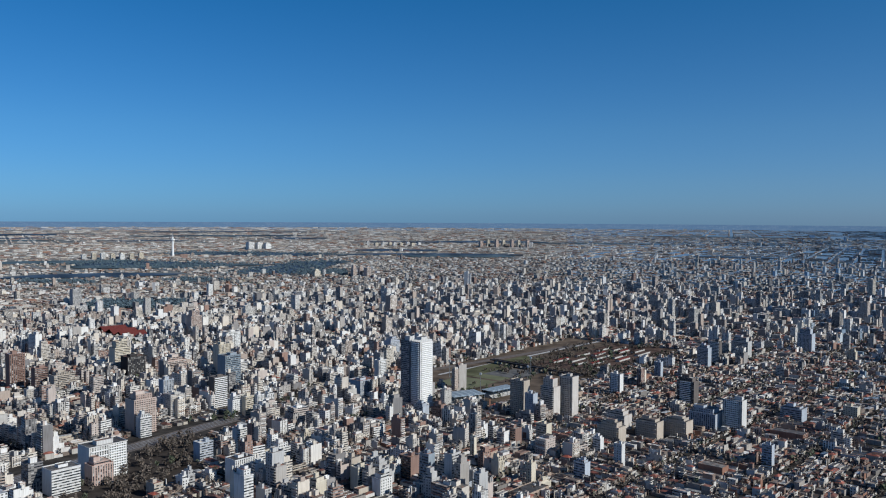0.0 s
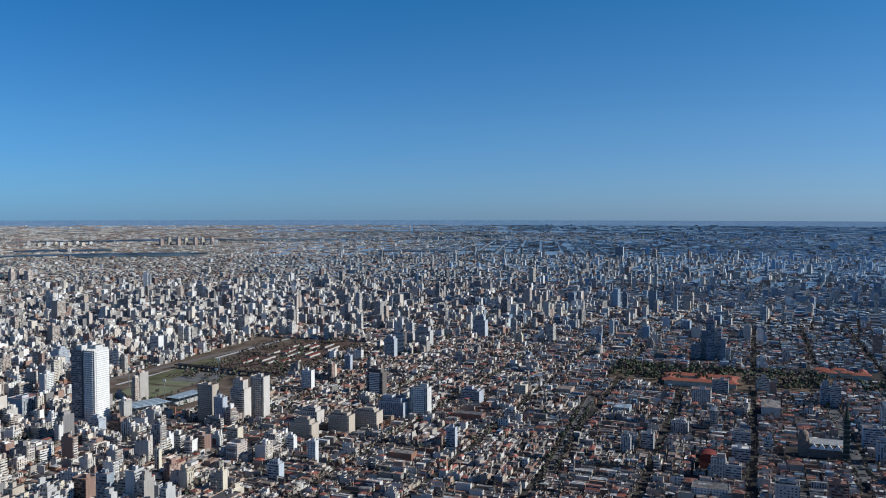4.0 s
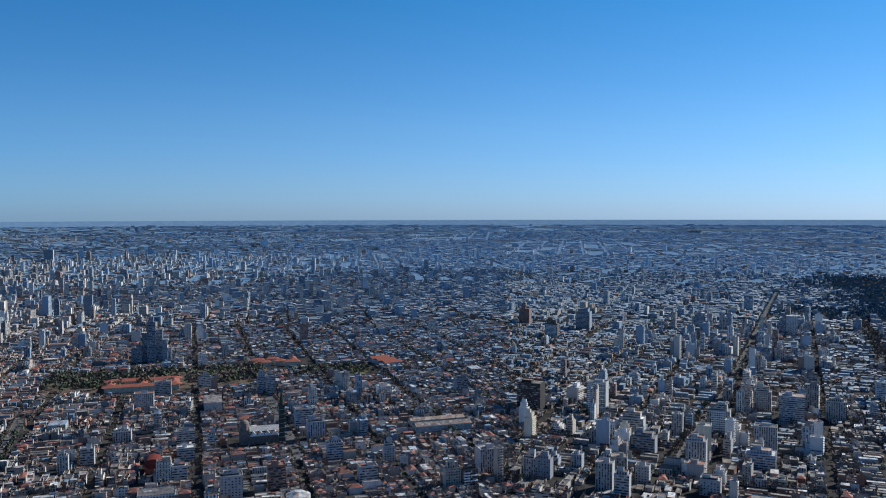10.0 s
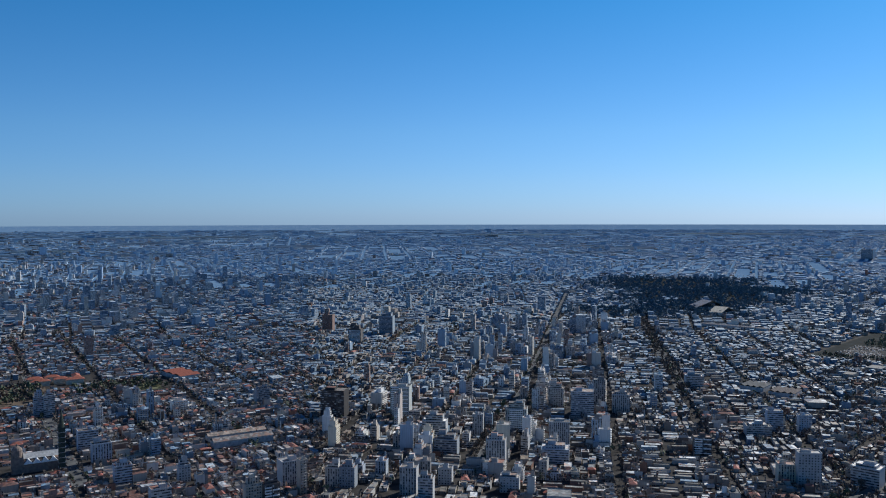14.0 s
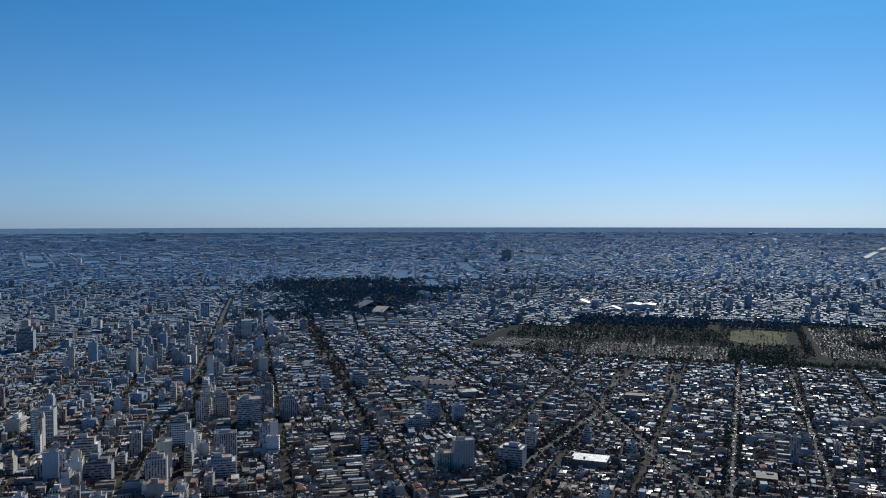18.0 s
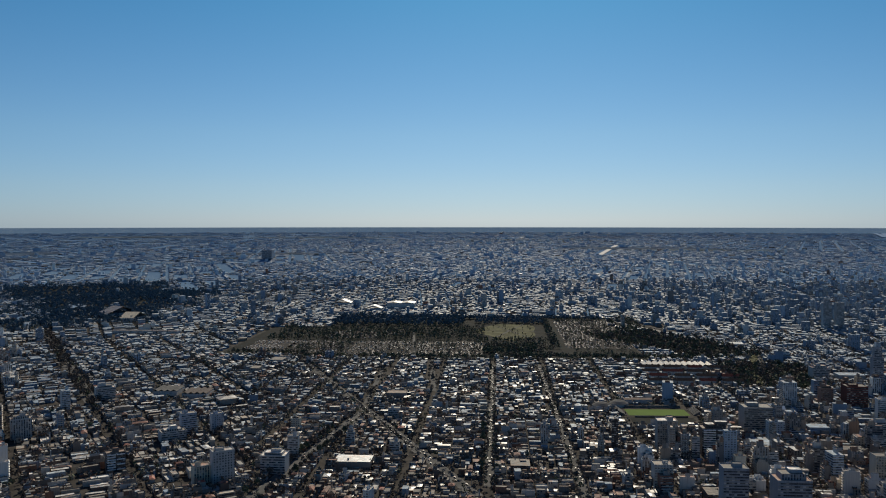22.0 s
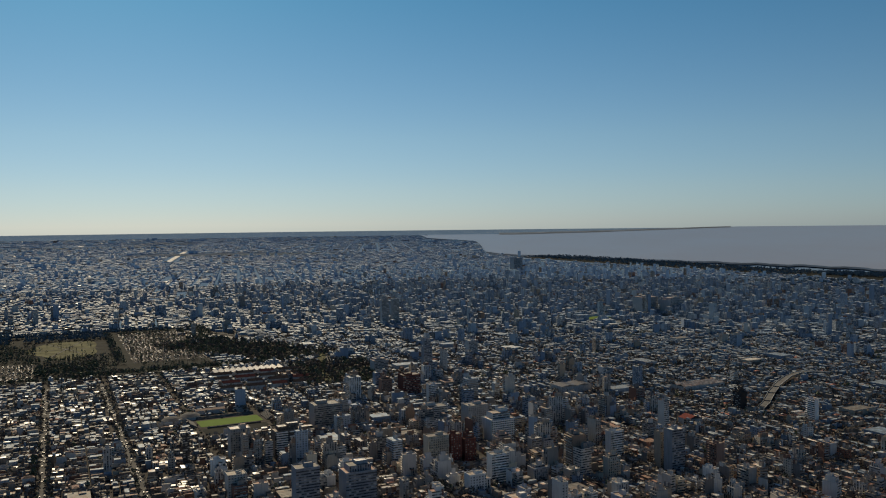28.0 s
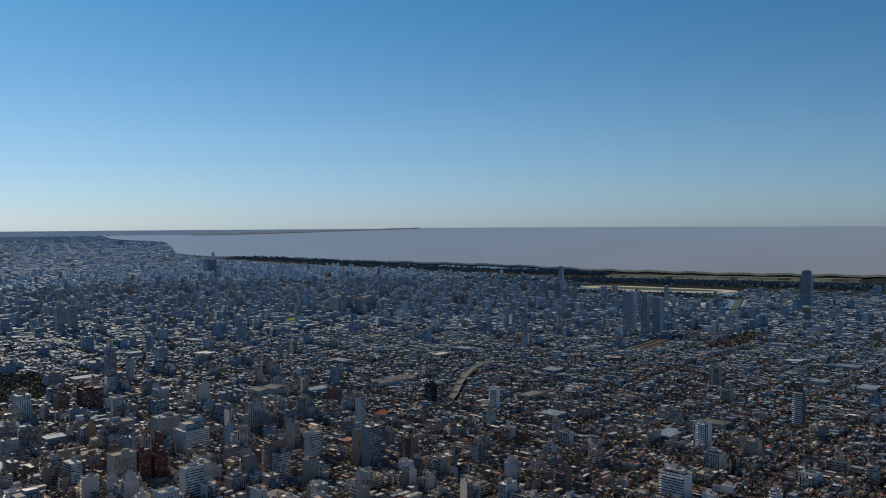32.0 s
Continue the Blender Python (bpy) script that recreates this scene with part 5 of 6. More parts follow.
def hospital(x, y, az, wings, label):
    """Long low wings with orange-red tile roofs round courts."""
    keep_clear(x, y, 60, 75, az)
    ob = root("hospital_building", spot(x, y, 0, az), label, "hospital")
    for cx, cy, w, d in wings:
        part("wing", cuboid("wing", cx, cy, 0, w, d, 9, [M["cream_wall"], M["cream_wall"], M["roof_ob"]], 4), ob)
        v, f, s, uv = hip_arrays(*(np.array([float(q)]) for q in (cx, cy, 9.05, w + 1.5, d + 1.5, 3.6, 0)))
        part("tile_roof", mesh_from("tile_roof", v, f, [M["orange_tile"]], 0, uv), ob, "orange-red tile roof")


def mast(x, y, h):
    """A tall slim lattice mast with a viewing platform."""
    ob = root("tower_mast", spot(x, y, 0, 0), "tall slim white observation mast", "mast")
    part("shaft", drum("shaft", 0, 0, 0, 9, h * 0.8, M["white"], 6, 8), ob)
    part("platform", drum("platform", 0, 0, h * 0.66, 16, 9, M["white"], 16, 12), ob)
    part("needle", drum("needle", 0, 0, h * 0.8 - 1, 3.5, h * 0.2, M["steel"], 1.0, 6), ob)


def football_ground():
    keep_clear(1150, -740, 62, 34, 22)
    area("stand_apron", 1150, -740, 62, 34, 22, M["yard"], 0.3, "dark apron round the football pitch")
    keep_clear(1096, -716, 50, 30, 22)
    area("stand_apron", 1098, -718, 48, 24, 22, M["litter"], 0.25, "dark bare lot before the football pitch")
    area("football_pitch", 1150, -740, 47, 21, 22, M["turf"], 0.5, "bright green football pitch")
    for x, y, az, w, n, words in ((1177, -751, 112, 88, 4, "low concrete stand along the football pitch"), (1169, -692, 22, 40, 7, "grey concrete end stand of the football ground"),
                                  (1131, -788, 202, 40, 7, "grey concrete end stand of the football ground"), (1123, -729, 292, 80, 2, "low dark stand along the football pitch")):
        ob = root("grandstand", spot(x, y, 0.3, az), words, "grandstand")
        for k in range(n):
            part("tier", solid("tier", 0, k * 1.4 + 1, 0, w, 1.4, 1.2 + k * 0.8, M["paving"]), ob)
    for x, y in ((1210, -677), (1213, -711)):
        keep_clear(x, y, 17, 17, 22)
        ob = root("domed_hall", spot(x, y, 0, 22), "round grey hall with shallow dome roof", "hall")
        part("wall", drum("wall", 0, 0, 0, 15, 5, M["concrete"], None, 24), ob)
        part("dome", drum("dome", 0, 0, 5, 15.4, 3.4, M["paving"], 9, 24), ob)
        part("cap", drum("cap", 0, 0, 8.4, 9, 1.6, M["paving"], 2, 24), ob)
    shed(1222, -752, 12, 46, 6, 22, M["tile"], "long low hall with reddish roof beside the football ground")

    keep_clear(1412, -2265, 70, 48, 24)
    area("football_pitch", 1412, -2265, 52, 30, 24, M["turf"], 1.2, "green football pitch of a far ground")
    ob = root("grandstand", spot(1432, -2310, 0.3, 114), "long pale stand of a far football ground", "grandstand")
    for k in range(5):
        part("tier", solid("tier", 0, k * 1.6 + 1, 0, 90, 1.6, 1.5 + k * 1.1, M["concrete"]), ob)


def sports_stands():
    """Roofed stands, pool building and floodlight masts by the railway."""
    for x, y, w, d, words in ((32, 1349, 60, 40, "large roofed stand with pale blue metal roof"), (93, 1392, 62, 26, "open stand under a long pale roof")):
        ob = root("grandstand", spot(x, y, 0, -28 if d > 30 else -44), words, "grandstand")
        for k in range(8):
            part("tier", solid("tier", 0, -d / 2 + 4 + k * 2.2, 0, w - 4, 2.2, 1.5 + k * 1.0, M["concrete"]), ob)
        bay = hip_arrays(*(np.array([float(q)]) for q in (0, 0, 12.05, w / 5 - 0.6, d, 1.6, 0)))
        bay = mesh_from("roof", bay[0], bay[1], [M["blue_roof"]], 0, bay[3])
        for k in range(5):
            p = part("roof", bay, ob, "pale blue sheet roof")
            p.location = (-w / 2 + w / 5 * (k + 0.5), 0, 0)
        part("back_wall", solid("back_wall", 0, d / 2 - 0.5, 0, w - 2, 0.6, 11.5, M["dark"]), ob)
        for k in range(6):
            for s in (-1, 1):
                part("post", solid("post", -w / 2 + 3 + k * (w - 6) / 5, s * (d / 2 - 1), 0, 0.6, 0.6, 12, M["steel"]), ob)
    for x, y in ((62, 1420), (150, 1490), (10, 1545), (165, 1585)):
        ob = root("floodlight_mast", spot(x, y, 0.3, 41.5), "slim steel floodlight mast with lamp rack", "mast", "floodlight masts")
        part("pole", drum("pole", 0, 0, 0, 0.6, 30, M["steel"], 0.35, 8), ob)
        part("lamp_rack", solid("lamp_rack", 0, 0, 29, 5, 0.8, 3.5, M["white"]), ob)


def road_bridge():
    """A dark road bridge that crosses the railway land."""
    ob = root("road_bridge", spot(176, 1620, 0, 137), "long dark road bridge over the railway land", "bridge")
    part("deck", solid("deck", 0, 0, 6, 11, 230, 1.2, M["dark"]), ob)
    for s in (-1, 1):
        part("parapet", solid("parapet", s * 5.3, 0, 7.2, 0.4, 230, 1.1, M["dark"]), ob)
    for k in range(17):
        part("pier", solid("pier", 0, -104 + k * 13, 0, 9, 1.2, 6, M["concrete"]), ob)


def ramp():
    """An elevated road that curves away over the houses."""
    line = [(550, -1315), (560, -1370), (575, -1430), (585, -1480), (594, -1535), (601, -1590), (599, -1640), (584, -1668), (555, -1676)]
    ob = root("elevated_road", spot(*line[0]), "pale elevated road on round piers", "road")
    inv = ob.matrix_world.inverted()
    for k, ((x1, y1), (x2, y2)) in enumerate(zip(line, line[1:])):
        keep_line(x1, y1, x2, y2, 8)
        q, az = math.hypot(x2 - x1, y2 - y1), math.degrees(math.atan2(x2 - x1, y2 - y1))
        for name, x, w, z, h, mat in (("deck", 0, 12, 1.5 + min(k, 3) * 1.6, 1.1, M["paving"]), ("parapet", -5.8, 0.4, 2.6 + min(k, 3) * 1.6, 1.0, M["concrete"]), ("parapet", 5.8, 0.4, 2.6 + min(k, 3) * 1.6, 1.0, M["concrete"])):
            me = solid(name, 0, 0, 0, w, q + 1.5, h, mat)
            p = part(name, me, ob)
            p.matrix_local = inv @ spot((x1 + x2) / 2, (y1 + y2) / 2, z, az) @ Matrix.Translation((x, 0, 0))
        p = part("pier", drum("pier", 0, 0, 0, 1.3, 1.6 + min(k, 3) * 1.6, M["concrete"], None, 10), ob)
        p.matrix_local = inv @ spot(x1, y1, 0, az)


high_tower()
church()
blue_high_rise()
hospital(950, 1215, 41.5, ((0, 30, 120, 16), (0, -22, 120, 16), (-52, 4, 14, 40), (0, 4, 14, 40), (52, 4, 14, 40)), "low hospital wings with orange-red tile roofs")
hospital(1235, 1175, 41.5, ((-34, 16, 26, 13), (-4, 22, 24, 12), (-26, -14, 30, 12), (8, -4, 22, 14), (36, 12, 13, 34), (30, -22, 30, 12)), "cluster of low orange-red tiled pavilions")
mast(-1992, 6087, 172)
football_ground()
sports_stands()
road_bridge()
ramp()
keep_clear(645, 592, 17, 17, 41.5)
hall = root("domed_hall", spot(645, 592, 0, 41.5), "white round-fronted hall with shallow dome", "hall")
part("wall", drum("wall", 0, 0, 0, 12.5, 13, M["concrete"], None, 28), hall)
part("dome", drum("dome", 0, 0, 13, 12.2, 4.0, M["zinc"], 4, 28), hall)
keep_clear(648, 818, 14, 13, 41.5)
hall = root("vaulted_hall", spot(648, 818, 0, 41.5), "hall with dark red barrel-vaulted roof", "hall")
part("wall", cuboid("wall", 0, 0, 0, 18, 24, 12, [M["brick"], M["brick"], M["roof_ob"]], 4), hall)
bm = bmesh.new()
bmesh.ops.create_cone(bm, cap_ends=True, segments=24, radius1=9.2, radius2=9.2, depth=25, matrix=Matrix.Translation((0, 0, 11.5)) @ Matrix.Rotation(radians(90), 4, "X") @ Matrix.Diagonal((1, 0.6, 1, 1)))
part("vault", from_bm("vault", bm, M["red_sheet"]), hall, "dark red sheet vault")

# ---- named buildings ----
tower(-738, 1428, 25.1, 18.8, 60.9, 131.5, "brick")
tower(-681, 1396, 20.9, 15.7, 42.6, 131.5, "brick")
tower(-639, 1387, 34.9, 20.9, 37.6, 131.5, "tanb")
tower(-616, 1578, 30.5, 22.9, 60.8, 131.5, "cream")
tower(-579, 1547, 35.2, 26.4, 37.6, 131.5, "dark")
tower(-495, 1514, 39.5, 29.6, 41.9, 131.5, "pinkb")
tower(-435, 1298, 17.9, 13.4, 43.2, 131.5, "paleblue")
tower(-352, 1290, 24.6, 14.8, 49.9, 131.5, "darkb")
tower(-371, 1432, 31.0, 23.3, 60.0, 131.5, "glass")
tower(-420, 1571, 26.1, 19.6, 57.4, 131.5, "cream")
tower(-456, 1786, 32.8, 19.7, 50.7, 131.5, "whiteb")
tower(-616, 2056, 30.1, 22.6, 65.2, 131.5, "pinkb")
tower(-419, 1142, 32.8, 24.6, 54.2, 131.5, "pinkb")
tower(-407, 1119, 16.4, 12.3, 31.3, 131.5, "white")
tower(-414, 889, 31.2, 23.4, 28.4, 131.5, "white")
tower(-393, 948, 45.6, 27.4, 38.6, 131.5, "whiteb")
tower(-386, 920, 24.6, 18.5, 26.4, 131.5, "pink")
tower(-272, 1097, 15.6, 11.7, 18.7, 131.5, "white")
tower(-295, 1009, 18.8, 14.1, 24.1, 131.5, "paleblue")
tower(-230, 924, 25.6, 19.2, 29.6, 131.5, "white")
tower(-314, 1242, 17.0, 12.7, 30.4, 131.5, "white")
tower(-296, 1246, 15.5, 11.6, 28.8, 131.5, "cream")
tower(-280, 1252, 12.7, 9.5, 29.9, 131.5, "white")
tower(-267, 1260, 12.7, 9.5, 33.5, 131.5, "white")
tower(-199, 1000, 19.4, 14.6, 25.9, 131.5, "white")
tower(-219, 991, 13.9, 10.4, 19.0, 131.5, "cream")
tower(114, 1254, 25.5, 15.3, 53.7, 41.5, "tanb")
tower(128, 1224, 15.3, 11.4, 40.0, 41.5, "paleblue")
tower(158, 1238, 23.6, 17.7, 59.7, 41.5, "greyb")
tower(187, 1246, 22.5, 16.9, 61.7, 41.5, "greyb")
tower(-116, 1511, 19.7, 11.8, 39.0, 131.5, "whiteb")
tower(-138, 1404, 38.0, 28.5, 24.7, 131.5, "paleblue")
tower(69, 1870, 22.1, 16.6, 41.8, 41.5, "white")
tower(-112, 1784, 27.1, 20.3, 38.6, 131.5, "paleblue")
tower(5, 1727, 13.9, 10.5, 25.8, 41.5, "brick")
tower(-91, 1261, 13.7, 10.3, 27.5, 131.5, "white")
tower(-73, 1254, 15.0, 11.2, 25.6, 41.5, "pink")
tower(-34, 1215, 18.3, 13.8, 26.5, 41.5, "paleblue")
tower(-7, 1217, 20.9, 15.7, 24.8, 41.5, "brick")
tower(-41, 944, 18.4, 13.8, 27.1, 41.5, "brick")
tower(-20, 916, 13.8, 10.4, 37.6, 41.5, "glass")
tower(-1, 908, 17.5, 10.5, 29.9, 41.5, "tanb")
tower(36, 1127, 10.9, 8.2, 25.4, 41.5, "white")
tower(51, 1116, 11.4, 8.6, 21.3, 41.5, "white")
tower(35, 1016, 6.6, 4.9, 29.2, 41.5, "cream")
tower(90, 1092, 18.8, 14.1, 22.3, 41.5, "brick")
tower(131, 1092, 16.6, 12.5, 28.3, 41.5, "cream")
tower(158, 951, 15.2, 11.4, 20.8, 41.5, "paleblue")
tower(-68, 890, 17.9, 13.4, 23.2, 131.5, "white")
tower(-94, 908, 16.3, 12.2, 24.9, 131.5, "cream")
tower(-178, 1059, 15.2, 11.4, 23.1, 131.5, "cream")
tower(-151, 1064, 26.1, 19.6, 27.5, 131.5, "greyb")
tower(409, 1168, 28.1, 16.9, 44.4, 41.5, "whiteb")
tower(393, 1340, 29.4, 17.6, 42.7, 41.5, "darkb")
tower(375, 1186, 39.8, 29.9, 28.9, 41.5, "paleblue")
tower(519, 1231, 30.9, 23.2, 21.7, 41.5, "paleblue")
tower(292, 1407, 19.4, 11.6, 35.4, 41.5, "whiteb")
tower(279, 1126, 31.5, 18.9, 27.5, 41.5, "tanb")
tower(319, 1133, 35.1, 21.1, 27.7, 41.5, "tanb")
tower(249, 1180, 28.5, 21.4, 25.6, 41.5, "greyb")
tower(224, 1111, 33.1, 19.9, 26.4, 41.5, "tanb")
tower(210, 993, 10.7, 8.0, 28.5, 41.5, "white")
tower(196, 1055, 11.2, 8.4, 21.6, 41.5, "white")
tower(613, 1247, 20.4, 15.3, 17.8, 41.5, "cream")
tower(392, 1001, 12.3, 9.2, 26.0, 41.5, "paleblue")
tower(809, 1860, 31.2, 23.4, 54.0, 41.5, "paleblue")
tower(559, 1712, 20.9, 12.5, 46.4, 41.5, "darkb")
tower(526, 1681, 22.3, 16.7, 43.2, 41.5, "paleblue")
tower(641, 1794, 36.4, 21.9, 43.6, 41.5, "pale")
tower(851, 1735, 17.3, 13.0, 25.8, 41.5, "cream")
tower(402, 1557, 12.7, 9.5, 29.6, 41.5, "paleblue")
tower(706, 949, 22.4, 16.8, 19.9, 41.5, "grey")
tower(845, 1080, 28.3, 17.0, 26.8, 41.5, "pale")
tower(929, 1138, 25.7, 19.3, 24.7, 41.5, "grey")
tower(1236, 1316, 12.9, 9.7, 29.2, 41.5, "pale")
tower(1024, 1009, 13.7, 10.2, 36.8, 41.5, "paleblue")
tower(1029, 993, 15.3, 11.5, 36.6, 41.5, "pale")
tower(755, 836, 10.3, 7.7, 20.6, 41.5, "paleblue")
tower(744, 872, 22.6, 17.0, 20.1, 41.5, "grey")
tower(690, 810, 21.0, 15.7, 20.2, 41.5, "pale")
tower(643, 767, 16.4, 12.3, 19.0, 41.5, "pale")
tower(630, 672, 23.0, 17.3, 28.7, 41.5, "pale")
tower(674, 649, 18.7, 14.0, 28.4, 41.5, "brick")
tower(894, 803, 24.4, 18.3, 27.4, 41.5, "paleblue")
tower(855, 748, 22.2, 16.7, 28.2, 41.5, "paleblue")
tower(796, 668, 18.9, 14.2, 24.4, 41.5, "paleblue")
tower(589, 902, 12.1, 7.3, 23.1, 41.5, "pale")
tower(622, 903, 15.6, 11.7, 21.4, 41.5, "grey")
tower(1160, 578, 36.4, 27.3, 42.0, 81.0, "dark")
tower(1195, 484, 28.7, 21.5, 46.6, 81.0, "greenb")
tower(1200, 727, 20.8, 15.6, 29.8, 41.5, "slate")
tower(857, 487, 26.1, 19.6, 27.1, 41.5, "grey")
tower(777, 488, 18.0, 10.8, 29.9, 41.5, "tanb")
tower(788, 473, 17.5, 10.5, 27.4, 41.5, "darkb")
tower(861, 435, 17.2, 10.3, 26.8, 81.0, "grey")
tower(865, 419, 17.8, 13.4, 25.9, 81.0, "slate")
tower(749, 582, 20.4, 15.3, 18.9, 41.5, "grey")
tower(822, 605, 13.4, 10.1, 25.1, 41.5, "grey")
tower(1858, 860, 30.6, 18.4, 42.9, 81.0, "darkb")
tower(1071, 387, 31.7, 19.0, 38.0, 81.0, "grey")
tower(1020, 354, 29.5, 22.1, 26.6, 81.0, "slate")
tower(1109, 338, 14.2, 10.6, 33.3, 81.0, "grey")
tower(1167, 298, 29.6, 22.2, 39.8, 81.0, "greenb")
tower(990, 281, 22.9, 17.2, 38.3, 81.0, "grey")
tower(862, 345, 18.3, 13.7, 30.5, 81.0, "grey")
tower(850, 321, 16.0, 12.0, 27.4, 81.0, "grey")
tower(907, 318, 15.4, 11.6, 19.3, 81.0, "grey")
tower(905, 243, 21.1, 15.8, 19.3, 81.0, "pale")
tower(1103, 225, 26.8, 16.1, 33.3, 81.0, "pale")
tower(1033, 217, 33.1, 24.8, 22.1, 81.0, "paleblue")
tower(1326, 171, 26.8, 20.1, 31.9, 81.0, "grey")
tower(1284, 224, 34.4, 25.8, 38.2, 81.0, "paleblue")
tower(1333, 273, 24.2, 18.2, 37.5, 81.0, "greyb")
tower(1551, 70, 30.4, 22.8, 25.4, 81.0, "grey")
tower(1031, -70, 24.9, 14.9, 37.2, 81.0, "pale")
tower(1038, -47, 19.5, 14.6, 20.2, 81.0, "cream")
tower(1117, 46, 22.2, 13.3, 23.9, 81.0, "darkb")
tower(1277, -47, 20.7, 15.5, 28.8, 81.0, "paleblue")
tower(1276, -86, 16.6, 12.5, 25.3, 81.0, "paleblue")
tower(1241, -24, 32.9, 24.6, 16.7, 81.0, "grey")
tower(2041, 1022, 28.4, 21.3, 42.7, 81.0, "brick")
tower(2011, 841, 35.3, 26.5, 55.4, 81.0, "glass")
tower(740, -550, 25.2, 18.9, 49.3, 114.0, "slate")
tower(706, -592, 33.5, 25.1, 48.8, 114.0, "slate")
tower(967, -628, 25.3, 18.9, 40.2, 114.0, "stone")
tower(929, -675, 36.2, 21.7, 39.9, 114.0, "darkb")
tower(1013, -812, 39.3, 29.4, 34.7, 114.0, "stone")
tower(985, -562, 8.1, 6.1, 39.7, 114.0, "dark")
tower(1038, -542, 7.8, 5.9, 19.3, 114.0, "grey")
tower(976, -536, 8.0, 6.0, 23.5, 114.0, "stone")
tower(1042, -489, 9.4, 7.0, 29.4, 114.0, "grey")
tower(880, -538, 8.4, 6.3, 22.5, 114.0, "grey")
tower(1134, -247, 10.6, 7.9, 22.3, 114.0, "grey")
tower(1103, -165, 13.4, 10.1, 28.2, 114.0, "pale")
tower(1050, -133, 29.7, 22.3, 24.4, 114.0, "grey")
tower(1250, -195, 13.0, 9.8, 16.8, 114.0, "cream")
tower(1269, -349, 17.1, 12.8, 14.1, 114.0, "pale")
tower(1077, -291, 12.4, 9.3, 15.5, 114.0, "grey")
tower(746, -762, 27.5, 16.5, 38.9, 114.0, "tanb")
tower(736, -785, 15.1, 11.3, 37.7, 114.0, "red")
tower(728, -803, 15.8, 11.9, 37.1, 114.0, "red")
tower(646, -756, 22.0, 13.2, 35.0, 114.0, "whiteb")
tower(761, -908, 37.3, 28.0, 39.9, 114.0, "cyan")
tower(879, -909, 31.0, 23.3, 32.3, 114.0, "grey")
tower(840, -954, 32.8, 24.6, 32.1, 114.0, "grey")
tower(1102, -1029, 19.5, 14.6, 32.4, 114.0, "brick")
tower(1079, -1066, 33.1, 24.8, 34.2, 114.0, "red")
tower(993, -1031, 17.8, 10.7, 32.2, 114.0, "whiteb")
tower(1158, -1200, 17.8, 13.4, 75.2, 114.0, "slate")
tower(1265, -1175, 31.0, 23.3, 30.3, 114.0, "grey")
tower(664, -856, 14.2, 10.7, 29.5, 112.0, "stone")
tower(658, -873, 14.5, 10.8, 27.0, 112.0, "grey")
tower(620, -799, 19.6, 14.7, 17.5, 112.0, "grey")
tower(1271, -1477, 23.2, 17.4, 32.2, 114.0, "grey")
tower(511, -929, 19.9, 15.0, 50.7, 112.0, "slate")
tower(476, -966, 17.0, 12.7, 32.0, 22.0, "brick")
tower(595, -934, 20.1, 12.0, 34.5, 112.0, "whiteb")
tower(554, -855, 17.3, 10.4, 29.0, 112.0, "tanb")
tower(422, -926, 17.0, 12.8, 21.6, 22.0, "stone")
tower(386, -1100, 15.4, 11.5, 19.4, 22.0, "grey")
tower(306, -1099, 16.4, 12.3, 19.6, 22.0, "grey")
tower(312, -1029, 13.7, 10.3, 22.1, 22.0, "grey")
tower(464, -1288, 15.7, 9.4, 32.8, 22.0, "whiteb")
tower(578, -1299, 17.3, 13.0, 32.1, 22.0, "dark")
tower(270, -914, 16.2, 12.1, 29.6, 22.0, "brick")
tower(151, -936, 30.6, 18.4, 31.3, 22.0, "whiteb")
tower(116, -1065, 20.8, 15.6, 20.6, 22.0, "grey")
tower(135, -1147, 20.1, 12.0, 35.7, 22.0, "whiteb")
tower(115, -1452, 17.7, 13.3, 27.0, 22.0, "stone")
tower(138, -1582, 16.4, 12.3, 38.7, 22.0, "stone")
tower(12, -1310, 15.8, 9.5, 59.7, 22.0, "darkb")
tower(-25, -1098, 20.0, 15.0, 15.5, 22.0, "sandy")
tower(71, -1133, 15.4, 11.5, 19.5, 22.0, "sandy")
tower(385, -2253, 30.1, 22.6, 112.1, 22.0, "paleblue")
tower(343, -2239, 18.8, 14.1, 109.4, 22.0, "paleblue")
tower(313, -2251, 22.8, 17.1, 99.0, 22.0, "paleblue")
tower(-87, -3182, 37.0, 27.8, 121.8, 22.0, "glass")
tower(886, -3643, 20.2, 15.2, 99.6, 22.0, "paleblue")
tower(767, -3081, 25.7, 19.2, 71.6, 22.0, "glass")
tower(1831, -1754, 21.6, 16.2, 84.1, 114.0, "grey")
tower(1821, -1789, 21.6, 16.2, 75.2, 114.0, "grey")
tower(3131, -4186, 61.8, 46.4, 83.0, 112.0, "glass")
tower(719, -860, 20.6, 15.4, 25.7, 114.0, "stone")
tower(-1710, 7276, 57.7, 43.3, 63.5, 131.5, "white")
tower(-1663, 7406, 54.3, 40.7, 54.7, 131.5, "white")
tower(-1593, 7417, 58.3, 43.7, 54.8, 131.5, "white")
tower(-450, 4116, 22.5, 16.8, 52.7, 131.5, "pinkb")
tower(-422, 4156, 20.4, 15.3, 47.6, 131.5, "pinkb")
tower(-379, 4086, 28.9, 21.7, 46.8, 131.5, "pinkb")
tower(-629, 4069, 35.8, 26.8, 35.6, 131.5, "cream")
tower(-404, 2923, 33.0, 19.8, 39.4, 131.5, "whiteb")
tower(-366, 2925, 31.3, 18.8, 41.4, 131.5, "whiteb")
tower(-859, 3056, 17.7, 13.3, 45.4, 131.5, "white")
tower(-1200, 2718, 28.5, 21.4, 56.8, 131.5, "grey")
tower(3177, 4929, 54.0, 40.5, 73.8, 41.5, "glass")
